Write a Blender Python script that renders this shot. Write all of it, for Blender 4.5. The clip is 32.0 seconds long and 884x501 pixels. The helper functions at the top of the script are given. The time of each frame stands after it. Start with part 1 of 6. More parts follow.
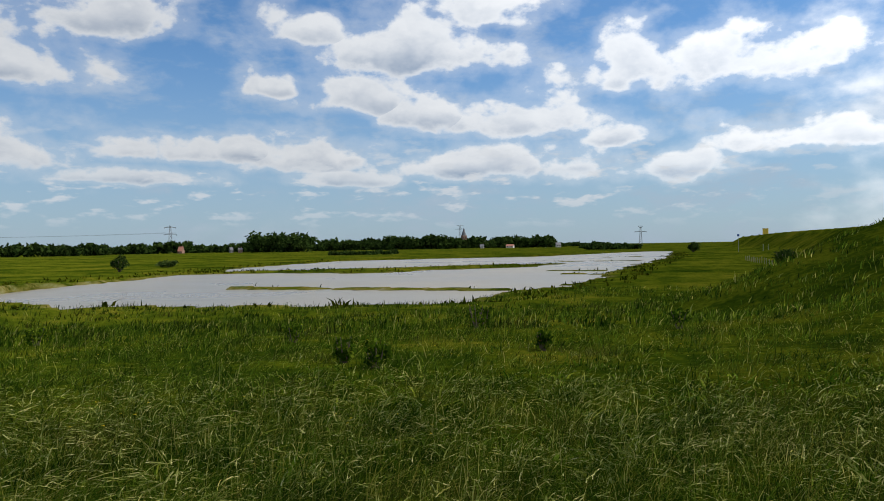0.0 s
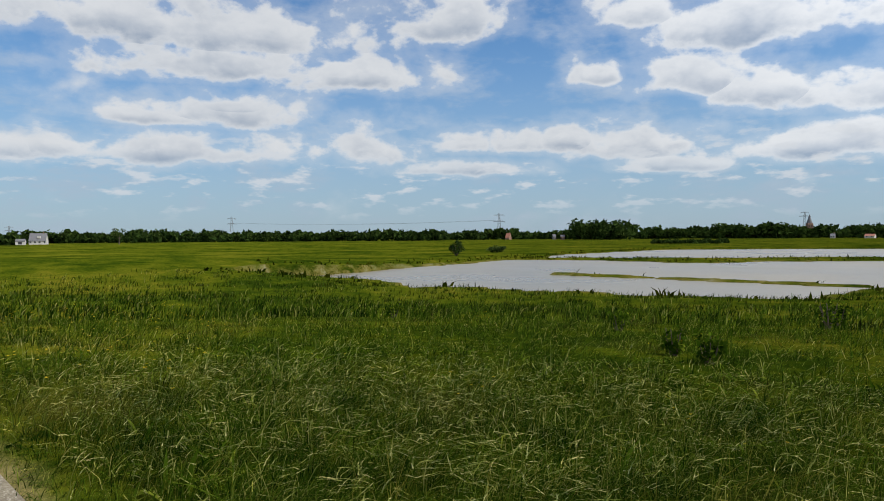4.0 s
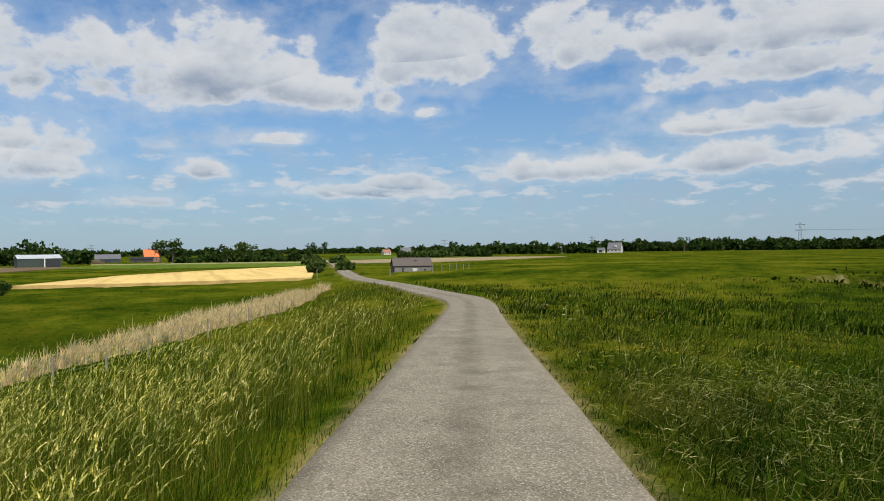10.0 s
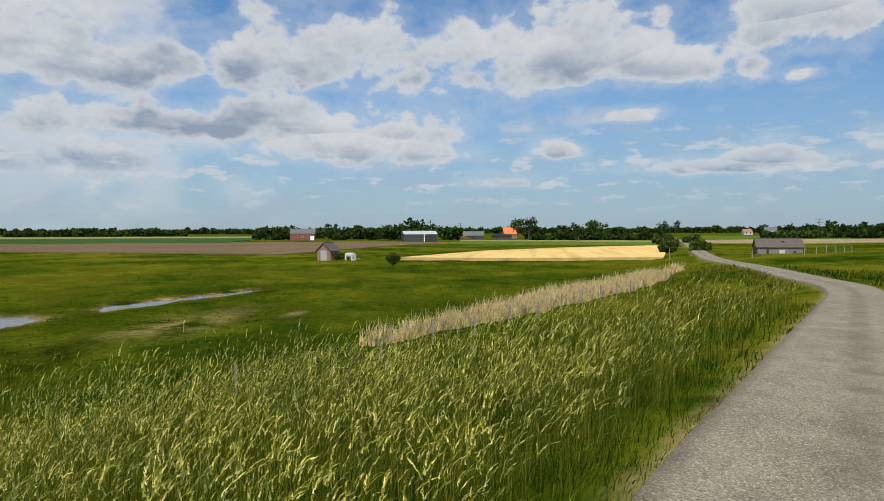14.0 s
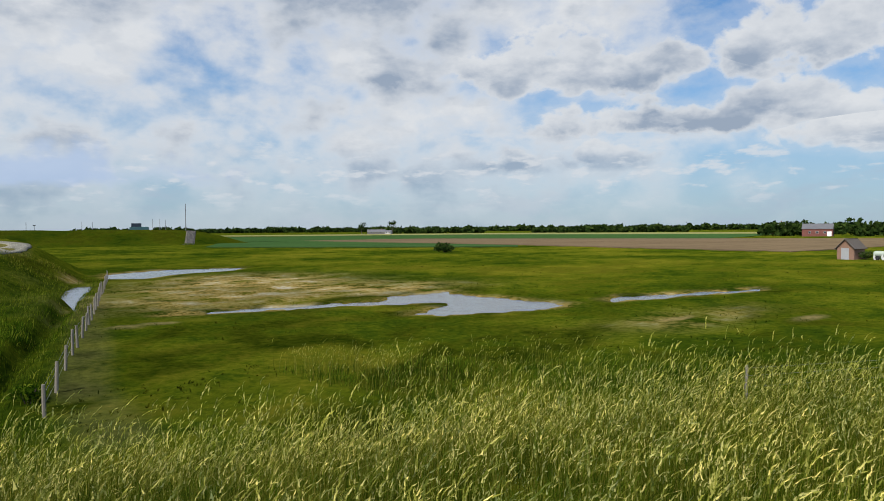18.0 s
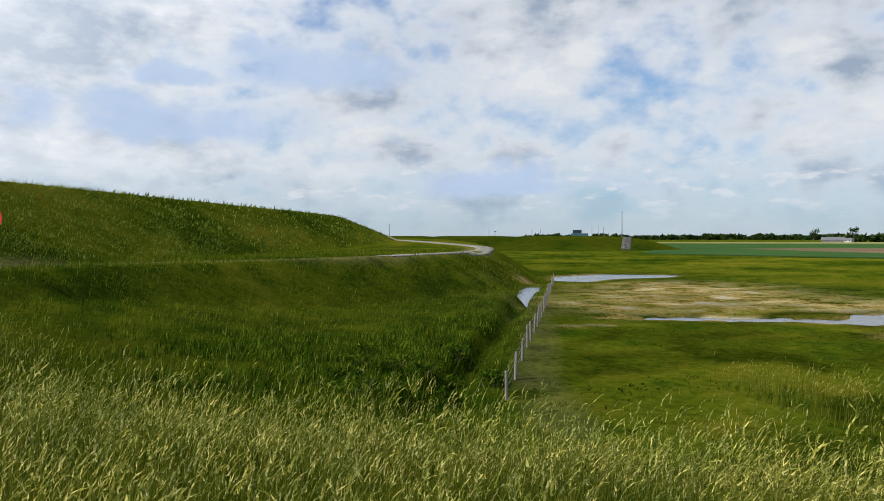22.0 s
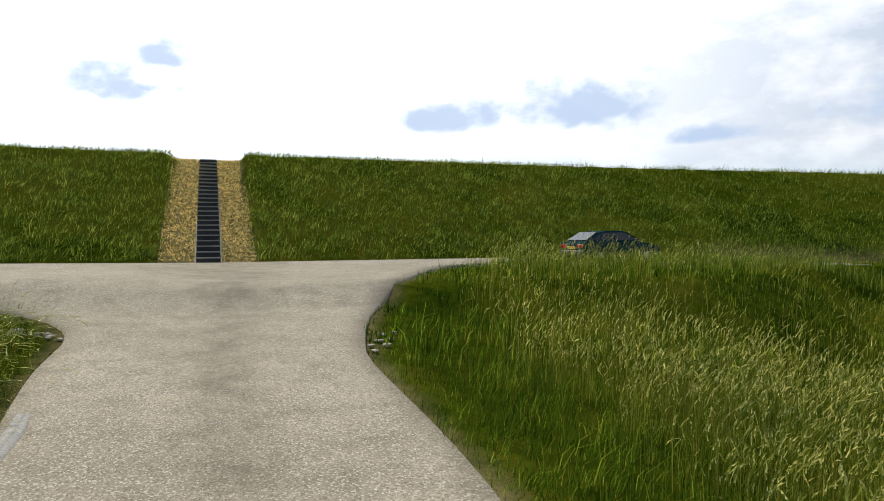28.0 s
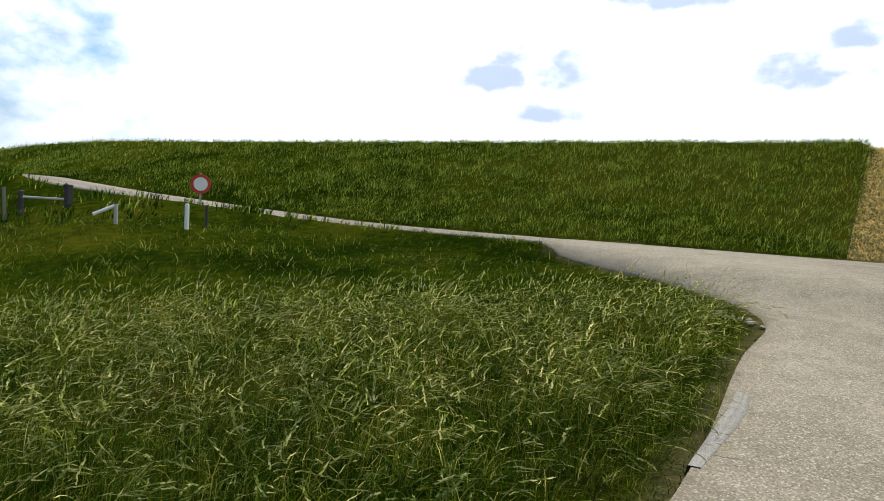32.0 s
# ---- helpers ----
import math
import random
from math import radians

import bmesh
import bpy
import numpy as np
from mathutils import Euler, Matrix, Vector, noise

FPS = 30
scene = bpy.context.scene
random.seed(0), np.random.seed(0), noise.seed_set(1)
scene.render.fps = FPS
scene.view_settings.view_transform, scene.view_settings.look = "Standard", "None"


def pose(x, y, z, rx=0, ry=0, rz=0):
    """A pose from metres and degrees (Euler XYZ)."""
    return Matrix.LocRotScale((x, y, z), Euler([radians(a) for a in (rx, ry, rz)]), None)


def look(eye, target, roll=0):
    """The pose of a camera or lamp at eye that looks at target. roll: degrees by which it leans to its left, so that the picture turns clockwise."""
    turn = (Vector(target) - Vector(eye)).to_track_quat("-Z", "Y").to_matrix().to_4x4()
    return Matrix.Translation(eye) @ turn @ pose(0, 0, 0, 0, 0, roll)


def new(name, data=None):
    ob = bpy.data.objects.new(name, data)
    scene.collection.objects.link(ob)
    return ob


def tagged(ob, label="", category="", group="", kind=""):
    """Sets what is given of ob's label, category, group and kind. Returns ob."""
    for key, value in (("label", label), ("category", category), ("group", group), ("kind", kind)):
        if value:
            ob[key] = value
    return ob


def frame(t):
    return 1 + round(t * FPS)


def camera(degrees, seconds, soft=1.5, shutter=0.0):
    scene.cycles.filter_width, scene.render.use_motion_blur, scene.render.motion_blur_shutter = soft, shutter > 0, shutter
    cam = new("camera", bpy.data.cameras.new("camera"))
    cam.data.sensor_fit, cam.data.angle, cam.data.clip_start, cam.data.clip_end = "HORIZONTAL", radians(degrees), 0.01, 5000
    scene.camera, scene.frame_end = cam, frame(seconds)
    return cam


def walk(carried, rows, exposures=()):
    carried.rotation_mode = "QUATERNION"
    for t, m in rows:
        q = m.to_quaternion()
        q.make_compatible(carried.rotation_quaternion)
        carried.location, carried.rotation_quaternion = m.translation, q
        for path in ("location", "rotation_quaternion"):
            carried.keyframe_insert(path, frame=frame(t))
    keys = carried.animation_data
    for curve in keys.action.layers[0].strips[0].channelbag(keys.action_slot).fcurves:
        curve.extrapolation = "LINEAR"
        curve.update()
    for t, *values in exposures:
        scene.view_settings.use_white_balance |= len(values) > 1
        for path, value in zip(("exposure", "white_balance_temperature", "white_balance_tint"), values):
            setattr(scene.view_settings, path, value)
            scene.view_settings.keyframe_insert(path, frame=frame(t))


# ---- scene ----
# ---- camera: a turn on the spot at arm's length, eye height over a narrow road ----
cam = camera(64.98, 32.0, soft=0.95)
EYE = (0.0, 0.0, 1.7)
PATH = [
    (0.0, 0.00, -0.40, 0.94), (0.5, 3.56, -0.25, 1.16), (1.0, 6.74, 0.21, 0.75), (1.5, 9.58, -0.08, 0.43), (2.0, 12.10, -0.17, 0.66),
    (2.5, 13.73, -0.26, 0.96), (3.0, 16.65, -0.71, 0.75), (3.5, 21.37, -1.03, 0.16), (4.0, 26.06, -1.14, 0.35), (4.5, 30.67, -0.96, 1.11),
    (6.5, 43.87, -1.33, 0.76), (7.0, 48.42, -1.44, 0.38), (7.5, 51.92, -0.72, 0.26), (8.0, 56.20, -0.59, 0.88), (8.5, 58.98, -0.67, 0.27),
    (9.0, 63.15, -0.28, 0.37), (9.5, 66.72, 0.01, 0.62), (10.0, 70.20, -0.04, 0.75), (10.5, 73.36, -0.41, 0.55), (11.0, 78.20, -0.82, 0.30),
    (11.5, 82.23, -1.33, -0.03), (12.0, 84.14, -0.98, -0.13), (12.5, 86.87, -1.08, 0.44), (13.0, 89.62, -1.21, 1.58), (13.5, 94.44, -1.32, 0.63),
    (14.0, 98.50, -1.58, 0.19), (14.5, 102.76, -1.86, -0.19), (16.5, 120.38, -1.35, 0.95), (17.0, 126.58, -1.68, 0.56), (17.5, 133.13, -1.53, 0.13),
    (18.0, 138.21, -1.73, 0.41), (18.5, 143.43, -1.78, -0.18), (19.0, 148.32, -2.81, -0.48), (19.5, 152.14, -1.76, 0.34), (20.0, 156.38, -1.43, 0.27),
    (20.5, 160.52, -1.46, 0.42), (21.0, 164.40, -1.25, 0.52), (21.5, 168.19, -1.28, 0.29), (22.0, 172.97, -1.05, 0.02), (22.5, 178.05, -1.34, 0.13),
    (23.0, 182.81, -1.65, 0.90), (23.5, 190.40, -1.20, 0.33), (24.0, 196.74, -1.07, 0.82), (24.5, 201.94, -1.05, 1.15), (26.5, 221.78, -1.49, 0.83),
    (27.0, 228.06, -1.26, 0.79), (27.5, 233.43, -1.24, 0.77), (28.0, 238.23, -1.15, 0.57), (28.5, 243.17, -1.03, 0.51), (29.0, 248.94, -0.93, 0.80),
    (29.5, 255.85, -0.95, 0.69), (30.0, 262.68, -1.69, -0.24), (30.5, 270.28, -2.06, -0.55), (31.0, 277.21, -1.97, -0.91), (31.5, 284.14, -2.26, -1.31),
    (32.0, 289.93, -2.80, -2.65),
]


def held(t, yaw):
    """The eye swings round the standing point at arm's length, reaching out farther towards the end."""
    reach = 0.35 + 0.20 * min(max((t - 14.5) / 12.0, 0.0), 1.0)
    return EYE[0] - reach * math.sin(radians(yaw)), EYE[1] + reach * math.cos(radians(yaw)), EYE[2]


walk(cam, [(t, pose(*held(t, y), 90 + p, r, y)) for t, y, p, r in PATH],
     [(0.0, -0.18), (4.0, -0.15), (9.0, -0.18), (12.0, -0.28), (17.0, -0.18), (20.0, 0.06), (21.0, 0.08), (22.0, 0.0), (23.0, 0.0), (24.0, 0.08), (26.5, 0.28), (27.5, 0.20), (29.0, -0.12), (30.0, -0.22), (31.0, -0.18), (32.0, 0.1)])

# ---- sky and sun ----
SUN_AZ, SUN_EL = -80.0, 51.0


def way(az, el=0.0):
    a, e = radians(az), radians(el)
    return Vector((-math.sin(a) * math.cos(e), math.cos(a) * math.cos(e), math.sin(e)))


def at(az, d, z=0.0):
    v = way(az)
    return Vector((v.x * d, v.y * d, z))


SUN = way(SUN_AZ, SUN_EL)
lamp = bpy.data.lights.new("sun", "SUN")
lamp.energy, lamp.angle, lamp.color = 4.6, radians(0.6), (1.0, 0.96, 0.88)
sun_ob = new("sun", lamp)
sun_ob.matrix_world = look(SUN * 100, (0, 0, 0))


class Nodes:
    """Short hand for node trees."""

    def __init__(self, tree):
        self.t = tree

    def n(self, kind, inputs=None, **props):
        node = self.t.nodes.new(kind)
        for k, v in props.items():
            setattr(node, k, v)
        for k, v in (inputs or {}).items():
            self.put(node, k, v)
        return node

    def put(self, node, k, v):
        sock = node.inputs[k]
        if isinstance(v, bpy.types.NodeSocket):
            self.t.links.new(v, sock)
        else:
            sock.default_value = v

    def m(self, op, a, b=0.0, c=0.0, clamp=False):
        node = self.n("ShaderNodeMath", operation=op, use_clamp=clamp)
        for i, v in enumerate((a, b, c)):
            self.put(node, i, v)
        return node.outputs[0]

    def v(self, op, a, b=(0, 0, 0)):
        node = self.n("ShaderNodeVectorMath", operation=op)
        self.put(node, 0, a)
        self.put(node, 1, b)
        return node.outputs["Value"] if op in ("DOT_PRODUCT", "LENGTH") else node.outputs["Vector"]

    def noise(self, vec, scale, detail=4.0, rough=0.55, warp=0.0, dims="3D"):
        node = self.n("ShaderNodeTexNoise", {"Scale": scale, "Detail": detail, "Roughness": rough, "Distortion": warp}, noise_dimensions=dims)
        if vec is not None:
            self.put(node, "Vector", vec)
        return node.outputs["Fac"]

    def ramp(self, fac, stops, ease="LINEAR"):
        node = self.n("ShaderNodeValToRGB", {"Fac": fac})
        r = node.color_ramp
        r.interpolation = ease
        while len(r.elements) < len(stops):
            r.elements.new(0.5)
        for e, (p, c) in zip(r.elements, stops):
            e.position, e.color = p, (*c, 1) if len(c) == 3 else c
        return node.outputs["Color"]

    def span(self, v, a, b, c=0.0, d=1.0, smooth=False):
        node = self.n("ShaderNodeMapRange", {0: v, 1: a, 2: b, 3: c, 4: d}, clamp=True)
        if smooth:
            node.interpolation_type = "SMOOTHSTEP"
        return node.outputs[0]

    def mix(self, fac, a, b, blend="MIX"):
        node = self.n("ShaderNodeMix", data_type="RGBA", blend_type=blend)
        for k, v in ((0, fac), (6, a), (7, b)):
            self.put(node, k, v if isinstance(v, bpy.types.NodeSocket) or k == 0 else (*v, 1)[:4])
        return node.outputs[2]


# cloud heaps: bearing, height, half width, half height, in degrees
HEAPS_NORTH = [(10.9, 17.3, 4.0, 1.8), (1.8, 16.1, 7.9, 2.9), (-3.8, 18.3, 5.1, 2.1), (13.9, 12.8, 2.3, 1.1), (6.5, 12.2, 4.0, 1.9), (0.9, 11.0, 3.7, 2.0), (-6.0, 10.4, 6.1, 1.9), (24.1, 7.8, 2.6, 1.2),
               (19.9, 7.7, 2.8, 1.2), (15.9, 7.8, 2.6, 1.2), (10.6, 7.5, 4.7, 1.7), (-3.2, 6.6, 8.8, 1.4), (7.5, 5.5, 5.1, 0.7), (23.7, 5.6, 5.1, 0.7), (-23.7, 13.6, 11.6, 2.4), (-15.5, 14.0, 3.7, 2.6),
               (-15.0, 8.5, 2.6, 1.0), (-18.8, 6.1, 4.2, 1.3), (-28.5, 7.8, 6.5, 1.6)]
HEAPS_NORTHWEST = [(33.1, 7.6, 4.7, 2.1), (41.7, 16.2, 11.2, 2.6), (46.5, 13.3, 7.9, 1.6), (32.9, 13.1, 7.4, 1.7), (43.4, 9.9, 7.7, 1.5), (47.0, 6.9, 4.7, 1.5), (40.4, 6.8, 2.8, 1.2), (24.9, 17.4, 4.7, 2.2),
                   (43.8, 16.4, 11.6, 3.0), (40.6, 13.3, 11.2, 1.7), (69.7, 15.2, 7.0, 2.7), (59.2, 16.5, 4.7, 2.3), (48.6, 9.2, 5.1, 0.8), (43.0, 10.2, 5.1, 1.1), (63.2, 6.4, 4.2, 1.1), (58.9, 6.6, 3.3, 1.4),
                   (54.5, 6.8, 3.3, 1.4), (49.5, 6.8, 3.7, 1.4), (43.0, 6.6, 4.2, 1.0), (73.2, 5.4, 4.4, 0.7)]
HEAPS_WEST = [(86.5, 14.5, 13.0, 3.6), (70.6, 16.5, 6.5, 2.9), (60.0, 17.4, 5.1, 3.0), (89.5, 6.5, 2.0, 0.8), (93.4, 4.1, 3.5, 0.7), (71.3, 11.3, 1.3, 0.7), (83.3, 9.1, 3.0, 0.7), (82.0, 13.5, 8.4, 2.6),
              (99.2, 6.5, 3.3, 1.2), (107.2, 7.1, 5.6, 2.1), (102.7, 8.3, 2.8, 1.0), (98.4, 8.2, 2.1, 1.6), (76.5, 5.0, 7.0, 0.7), (128.0, 12.8, 15.4, 2.9), (107.6, 14.1, 11.6, 3.3), (118.7, 8.7, 15.4, 1.9),
              (131.7, 5.6, 3.3, 1.4), (124.6, 6.0, 4.2, 1.4), (109.4, 9.0, 7.9, 1.9)]
# grey-blue clouds against the bright veil on the sunward side
HEAPS_SUNWARD = [(-167.4, 8.6, 8.8, 1.5), (-133.7, 10.6, 5.6, 2.1), (-175.6, 13.6, 8.8, 2.0), (168.3, 4.5, 7.9, 1.4), (-122.0, 9.8, 4.4, 1.5), (-132.6, 10.1, 4.2, 2.0), (-142.8, 7.7, 3.5, 0.7), (-164.8, 8.8, 10.7, 2.0),
                 (-165.9, 12.4, 4.2, 1.0), (-74.8, 11.6, 8.1, 1.8), (-97.5, 11.4, 4.9, 1.6), (-87.9, 17.4, 7.4, 1.3), (-100.3, 13.7, 2.1, 1.2), (-78.0, 8.7, 4.2, 1.0), (-76.2, 11.2, 5.8, 1.2), (-98.5, 11.5, 3.7, 1.0)]


def heap_field(N, az, el, heaps):
    """How deep a direction lies inside the nearest heap (1 in its middle, 0 on its rim), and how far down in it."""
    deep, low = -1.5, 0.0
    for a, e, w, h in heaps:
        da = N.m("MULTIPLY_ADD", az, 1 / w, -a / w)
        up = N.m("MULTIPLY_ADD", el, 1 / h, -(e - 0.25 * h) / h)
        de = N.m("MAXIMUM", N.m("MULTIPLY", up, 0.85), N.m("MULTIPLY", up, -1.7))
        here = N.m("SUBTRACT", 1.0, N.m("SQRT", N.m("MULTIPLY_ADD", da, da, N.m("MULTIPLY", de, de))))
        more = N.m("GREATER_THAN", here, deep)
        low = N.m("MULTIPLY_ADD", more, N.m("SUBTRACT", N.m("MULTIPLY", up, -1.0), low), low)
        deep = N.m("MAXIMUM", here, deep)
    return deep, low


def make_world():
    w = bpy.data.worlds.new("sky")
    scene.world = w
    w.use_nodes = True
    w.node_tree.nodes.clear()
    N = Nodes(w.node_tree)
    d = N.n("ShaderNodeTexCoord").outputs["Generated"]
    sky = N.n("ShaderNodeTexSky", sky_type="NISHITA", sun_disc=False, sun_elevation=radians(SUN_EL), sun_rotation=radians(-SUN_AZ),
              air_density=1.0, dust_density=0.4, ozone_density=4.0, altitude=0)
    blue = N.mix(1.0, sky.outputs[0], (0.086, 0.117, 0.136), "MULTIPLY")
    sep = N.n("ShaderNodeSeparateXYZ", {0: d})
    z = N.m("MAXIMUM", sep.outputs[2], 0.0)
    near_sun = N.v("DOT_PRODUCT", d, tuple(SUN))
    flat_sun = N.v("DOT_PRODUCT", d, tuple(way(SUN_AZ - 15)))
    south = N.v("DOT_PRODUCT", d, tuple(way(-172)))
    az = N.m("MULTIPLY", N.m("ARCTAN2", N.m("MULTIPLY", sep.outputs[0], -1.0), sep.outputs[1]), 57.2958)
    el = N.m("MULTIPLY", N.m("ARCSINE", sep.outputs[2]), 57.2958)
    # billows: rounded lobes on lobes, a little wider than high
    p = N.v("MULTIPLY", d, (1.0, 1.0, 1.5))
    p_up = N.v("ADD", p, (0.0, 0.0, 0.03))
    lobes = N.n("ShaderNodeTexVoronoi", {"Vector": p, "Scale": 17.0, "Detail": 2.0, "Roughness": 0.55, "Smoothness": 0.35}, feature="SMOOTH_F1", normalize=True).outputs["Distance"]
    fine = N.noise(p, 13.0, 8.0, 0.56, 0.1)
    fine_up = N.noise(p_up, 13.0, 4.0, 0.56, 0.1)
    big = N.noise(N.v("ADD", p, (3.1, 7.7, 0.4)), 5.2, 4.0, 0.5)
    edge = N.m("ADD", N.m("MULTIPLY_ADD", lobes, -1.7, 0.50), N.m("MULTIPLY_ADD", fine, 3.4, -1.70))
    heap, low = heap_field(N, az, el, HEAPS_NORTH + HEAPS_NORTHWEST + HEAPS_WEST)
    # a broken grey-white deck in the south that closes towards the sun
    deck = N.m("ADD", N.span(south, 0.10, 0.62, -0.95, 0.55, True), N.m("ADD", N.span(flat_sun, 0.30, 0.75, 0.0, 2.4), N.m("MULTIPLY_ADD", big, 3.4, -1.7)))
    heaped = N.m("ADD", N.m("MULTIPLY_ADD", heap, 1.05, 0.08), edge)
    layer = N.m("MULTIPLY_ADD", edge, 0.75, deck)
    mask = N.m("MAXIMUM", N.m("MAXIMUM", N.span(heaped, -0.10, 0.50, 0.0, 1.0, True), N.span(heaped, -0.75, 0.2, 0.0, 0.28, True)), N.span(layer, -0.75, 0.75, 0.0, 1.0, True))
    core = N.span(N.m("MAXIMUM", heaped, layer), 0.10, 1.1, 0.0, 1.0, True)
    under = N.m("MULTIPLY", N.span(heap, -0.4, 0.1), N.span(N.m("MULTIPLY_ADD", fine, 1.6, N.m("SUBTRACT", low, 0.8)), -0.25, 0.65, 0.0, 0.62, True))
    relief = N.span(N.m("SUBTRACT", fine_up, fine), -0.10, 0.12, 0.0, 0.40)
    broad = N.span(N.noise(N.v("ADD", N.v("MULTIPLY", p, (1.0, 1.0, 1.5)), (9.4, 1.7, 2.2)), 6.0, 6.0, 0.58), 0.40, 0.64, 0.0, 0.9)
    grey = N.m("MULTIPLY", core, N.m("ADD", under, N.m("ADD", relief, N.m("MULTIPLY", broad, N.span(south, -0.5, 0.4, 0.25, 1.0)))), clamp=True)
    grey = N.m("MULTIPLY", grey, N.span(flat_sun, 0.25, 0.75, 1.0, 0.3))
    cloud = N.mix(grey, (0.945, 0.97, 1.0), (0.405, 0.49, 0.62))
    glow = N.m("POWER", N.m("MAXIMUM", near_sun, 0.0), 1.7)
    cloud = N.mix(1.0, cloud, N.n("ShaderNodeCombineXYZ", {i: N.m("ADD", 0.84, N.m("MULTIPLY", glow, 1.3)) for i in range(3)}).outputs[0], "MULTIPLY")
    # thin streaks and haze low down
    wisp = N.noise(N.n("ShaderNodeCombineXYZ", {0: az, 1: N.m("MULTIPLY", el, 2.6), 2: 4.0}).outputs[0], 0.16, 7.0, 0.62)
    wisp = N.m("MULTIPLY", N.span(wisp, 0.48, 0.70, 0.0, 0.5, True), N.span(el, 24.0, 5.0, 0.35, 1.0))
    haze = N.span(z, 0.0, 0.30, 0.72, 0.0, True)
    puff = N.noise(N.n("ShaderNodeCombineXYZ", {0: az, 1: N.m("MULTIPLY", el, 3.0), 2: 9.0}).outputs[0], 0.33, 7.0, 0.55)
    puff = N.m("MULTIPLY", N.span(puff, 0.53, 0.66, 0.0, 0.75, True), N.m("MULTIPLY", N.span(el, 1.2, 3.5), N.span(el, 10.0, 6.0)))
    col = N.mix(wisp, blue, (0.57, 0.65, 0.75))
    col = N.mix(haze, col, (0.37, 0.47, 0.60))
    col = N.mix(N.m("MULTIPLY", mask, N.span(z, 0.02, 0.12, 0.30, 0.95)), col, cloud)
    round_az = N.m("MULTIPLY_ADD", N.m("LESS_THAN", az, 0.0), 360.0, az)
    col = N.mix(N.m("MULTIPLY", puff, N.span(flat_sun, 0.6, 0.2)), col, (0.72, 0.76, 0.81))
    dim_in, _ = heap_field(N, round_az, el, [(a % 360, e, w, h) for a, e, w, h in HEAPS_SUNWARD])
    dim = N.span(N.m("MULTIPLY_ADD", N.m("ADD", edge, 0.05), 1.1, dim_in), -0.40, 0.80, 0.0, 0.85, True)
    col = N.mix(dim, col, (0.47, 0.60, 0.82))
    bg = N.n("ShaderNodeBackground", {"Color": col, "Strength": 1.0})
    N.n("ShaderNodeOutputWorld", {"Surface": bg.outputs[0]})


make_world()

# ---- materials ----
MAT = {}


def material(name, build):
    if name not in MAT:
        mt = bpy.data.materials.new(name)
        mt.use_nodes = True
        mt.node_tree.nodes.clear()
        N = Nodes(mt.node_tree)
        N.n("ShaderNodeOutputMaterial", {"Surface": build(N)})
        MAT[name] = mt
    return MAT[name]


def bump(N, height, strength=0.4, dist=0.02):
    return N.n("ShaderNodeBump", {"Height": height, "Strength": strength, "Distance": dist}).outputs[0]


def coat(name, col, rough=0.7, metal=0.0, grain=30.0, vary=0.25, stain=(0.5, 0.5, 0.5), relief=0.2, dirt=0.3):
    """A painted, wooden, stone or metal surface with grain and stains at two scales."""

    def build(N):
        p = N.n("ShaderNodeTexCoord").outputs["Object"]
        g = N.noise(p, grain, 5, 0.6)
        b = N.noise(p, grain * 0.08, 4, 0.6)
        c = N.mix(N.span(g, 0.3, 0.7, 0, vary), col, tuple(x * 0.55 for x in col))
        c = N.mix(N.span(b, 0.45, 0.75, 0, dirt), c, tuple(x * s * 1.2 for x, s in zip(col, stain)))
        rnd = N.n("ShaderNodeObjectInfo").outputs["Random"]
        c = N.mix(N.m("MULTIPLY", rnd, 0.18), c, tuple(x * 0.6 for x in col))
        return N.n("ShaderNodeBsdfPrincipled", {"Base Color": c, "Roughness": N.span(b, 0.3, 0.7, max(rough - 0.12, 0.05), min(rough + 0.1, 1)), "Metallic": metal,
                                                "Normal": bump(N, g, relief, 0.01)}).outputs[0]

    return material(name, build)


def leafy(name, stops, trans=0.35, rough=0.55, patch=None, tint=(0.5, 0.45, 0.12), scale=0.25, gain=0.78, rust=0.0):
    """Blades and leaves: each island its own tone, drier patches over the land."""

    def build(N):
        geo = N.n("ShaderNodeNewGeometry")
        c = N.ramp(geo.outputs["Random Per Island"], stops)
        b = N.noise(geo.outputs["Position"], scale, 3, 0.6)
        c = N.mix(N.span(b, 0.45, 0.72, 0, patch if patch is not None else 0.5), c, tint)
        t = N.noise(geo.outputs["Position"], scale * 5.0, 3, 0.6)
        if rust:
            c = N.mix(N.span(N.noise(geo.outputs["Position"], 0.33, 4, 0.65), 0.52, 0.68, 0.0, rust), c, (0.20, 0.125, 0.045))
        c = N.mix(1.0, c, N.mix(N.span(t, 0.36, 0.60), (0.44 * gain, 0.54 * gain, 0.5 * gain), (1.32 * gain, 1.27 * gain, 1.1 * gain)), "MULTIPLY")
        pr = N.n("ShaderNodeBsdfDiffuse", {"Color": c, "Roughness": rough})
        tr = N.n("ShaderNodeBsdfTranslucent", {"Color": c})
        return N.n("ShaderNodeMixShader", {0: trans, 1: pr.outputs[0], 2: tr.outputs[0]}).outputs[0]

    return material(name, build)


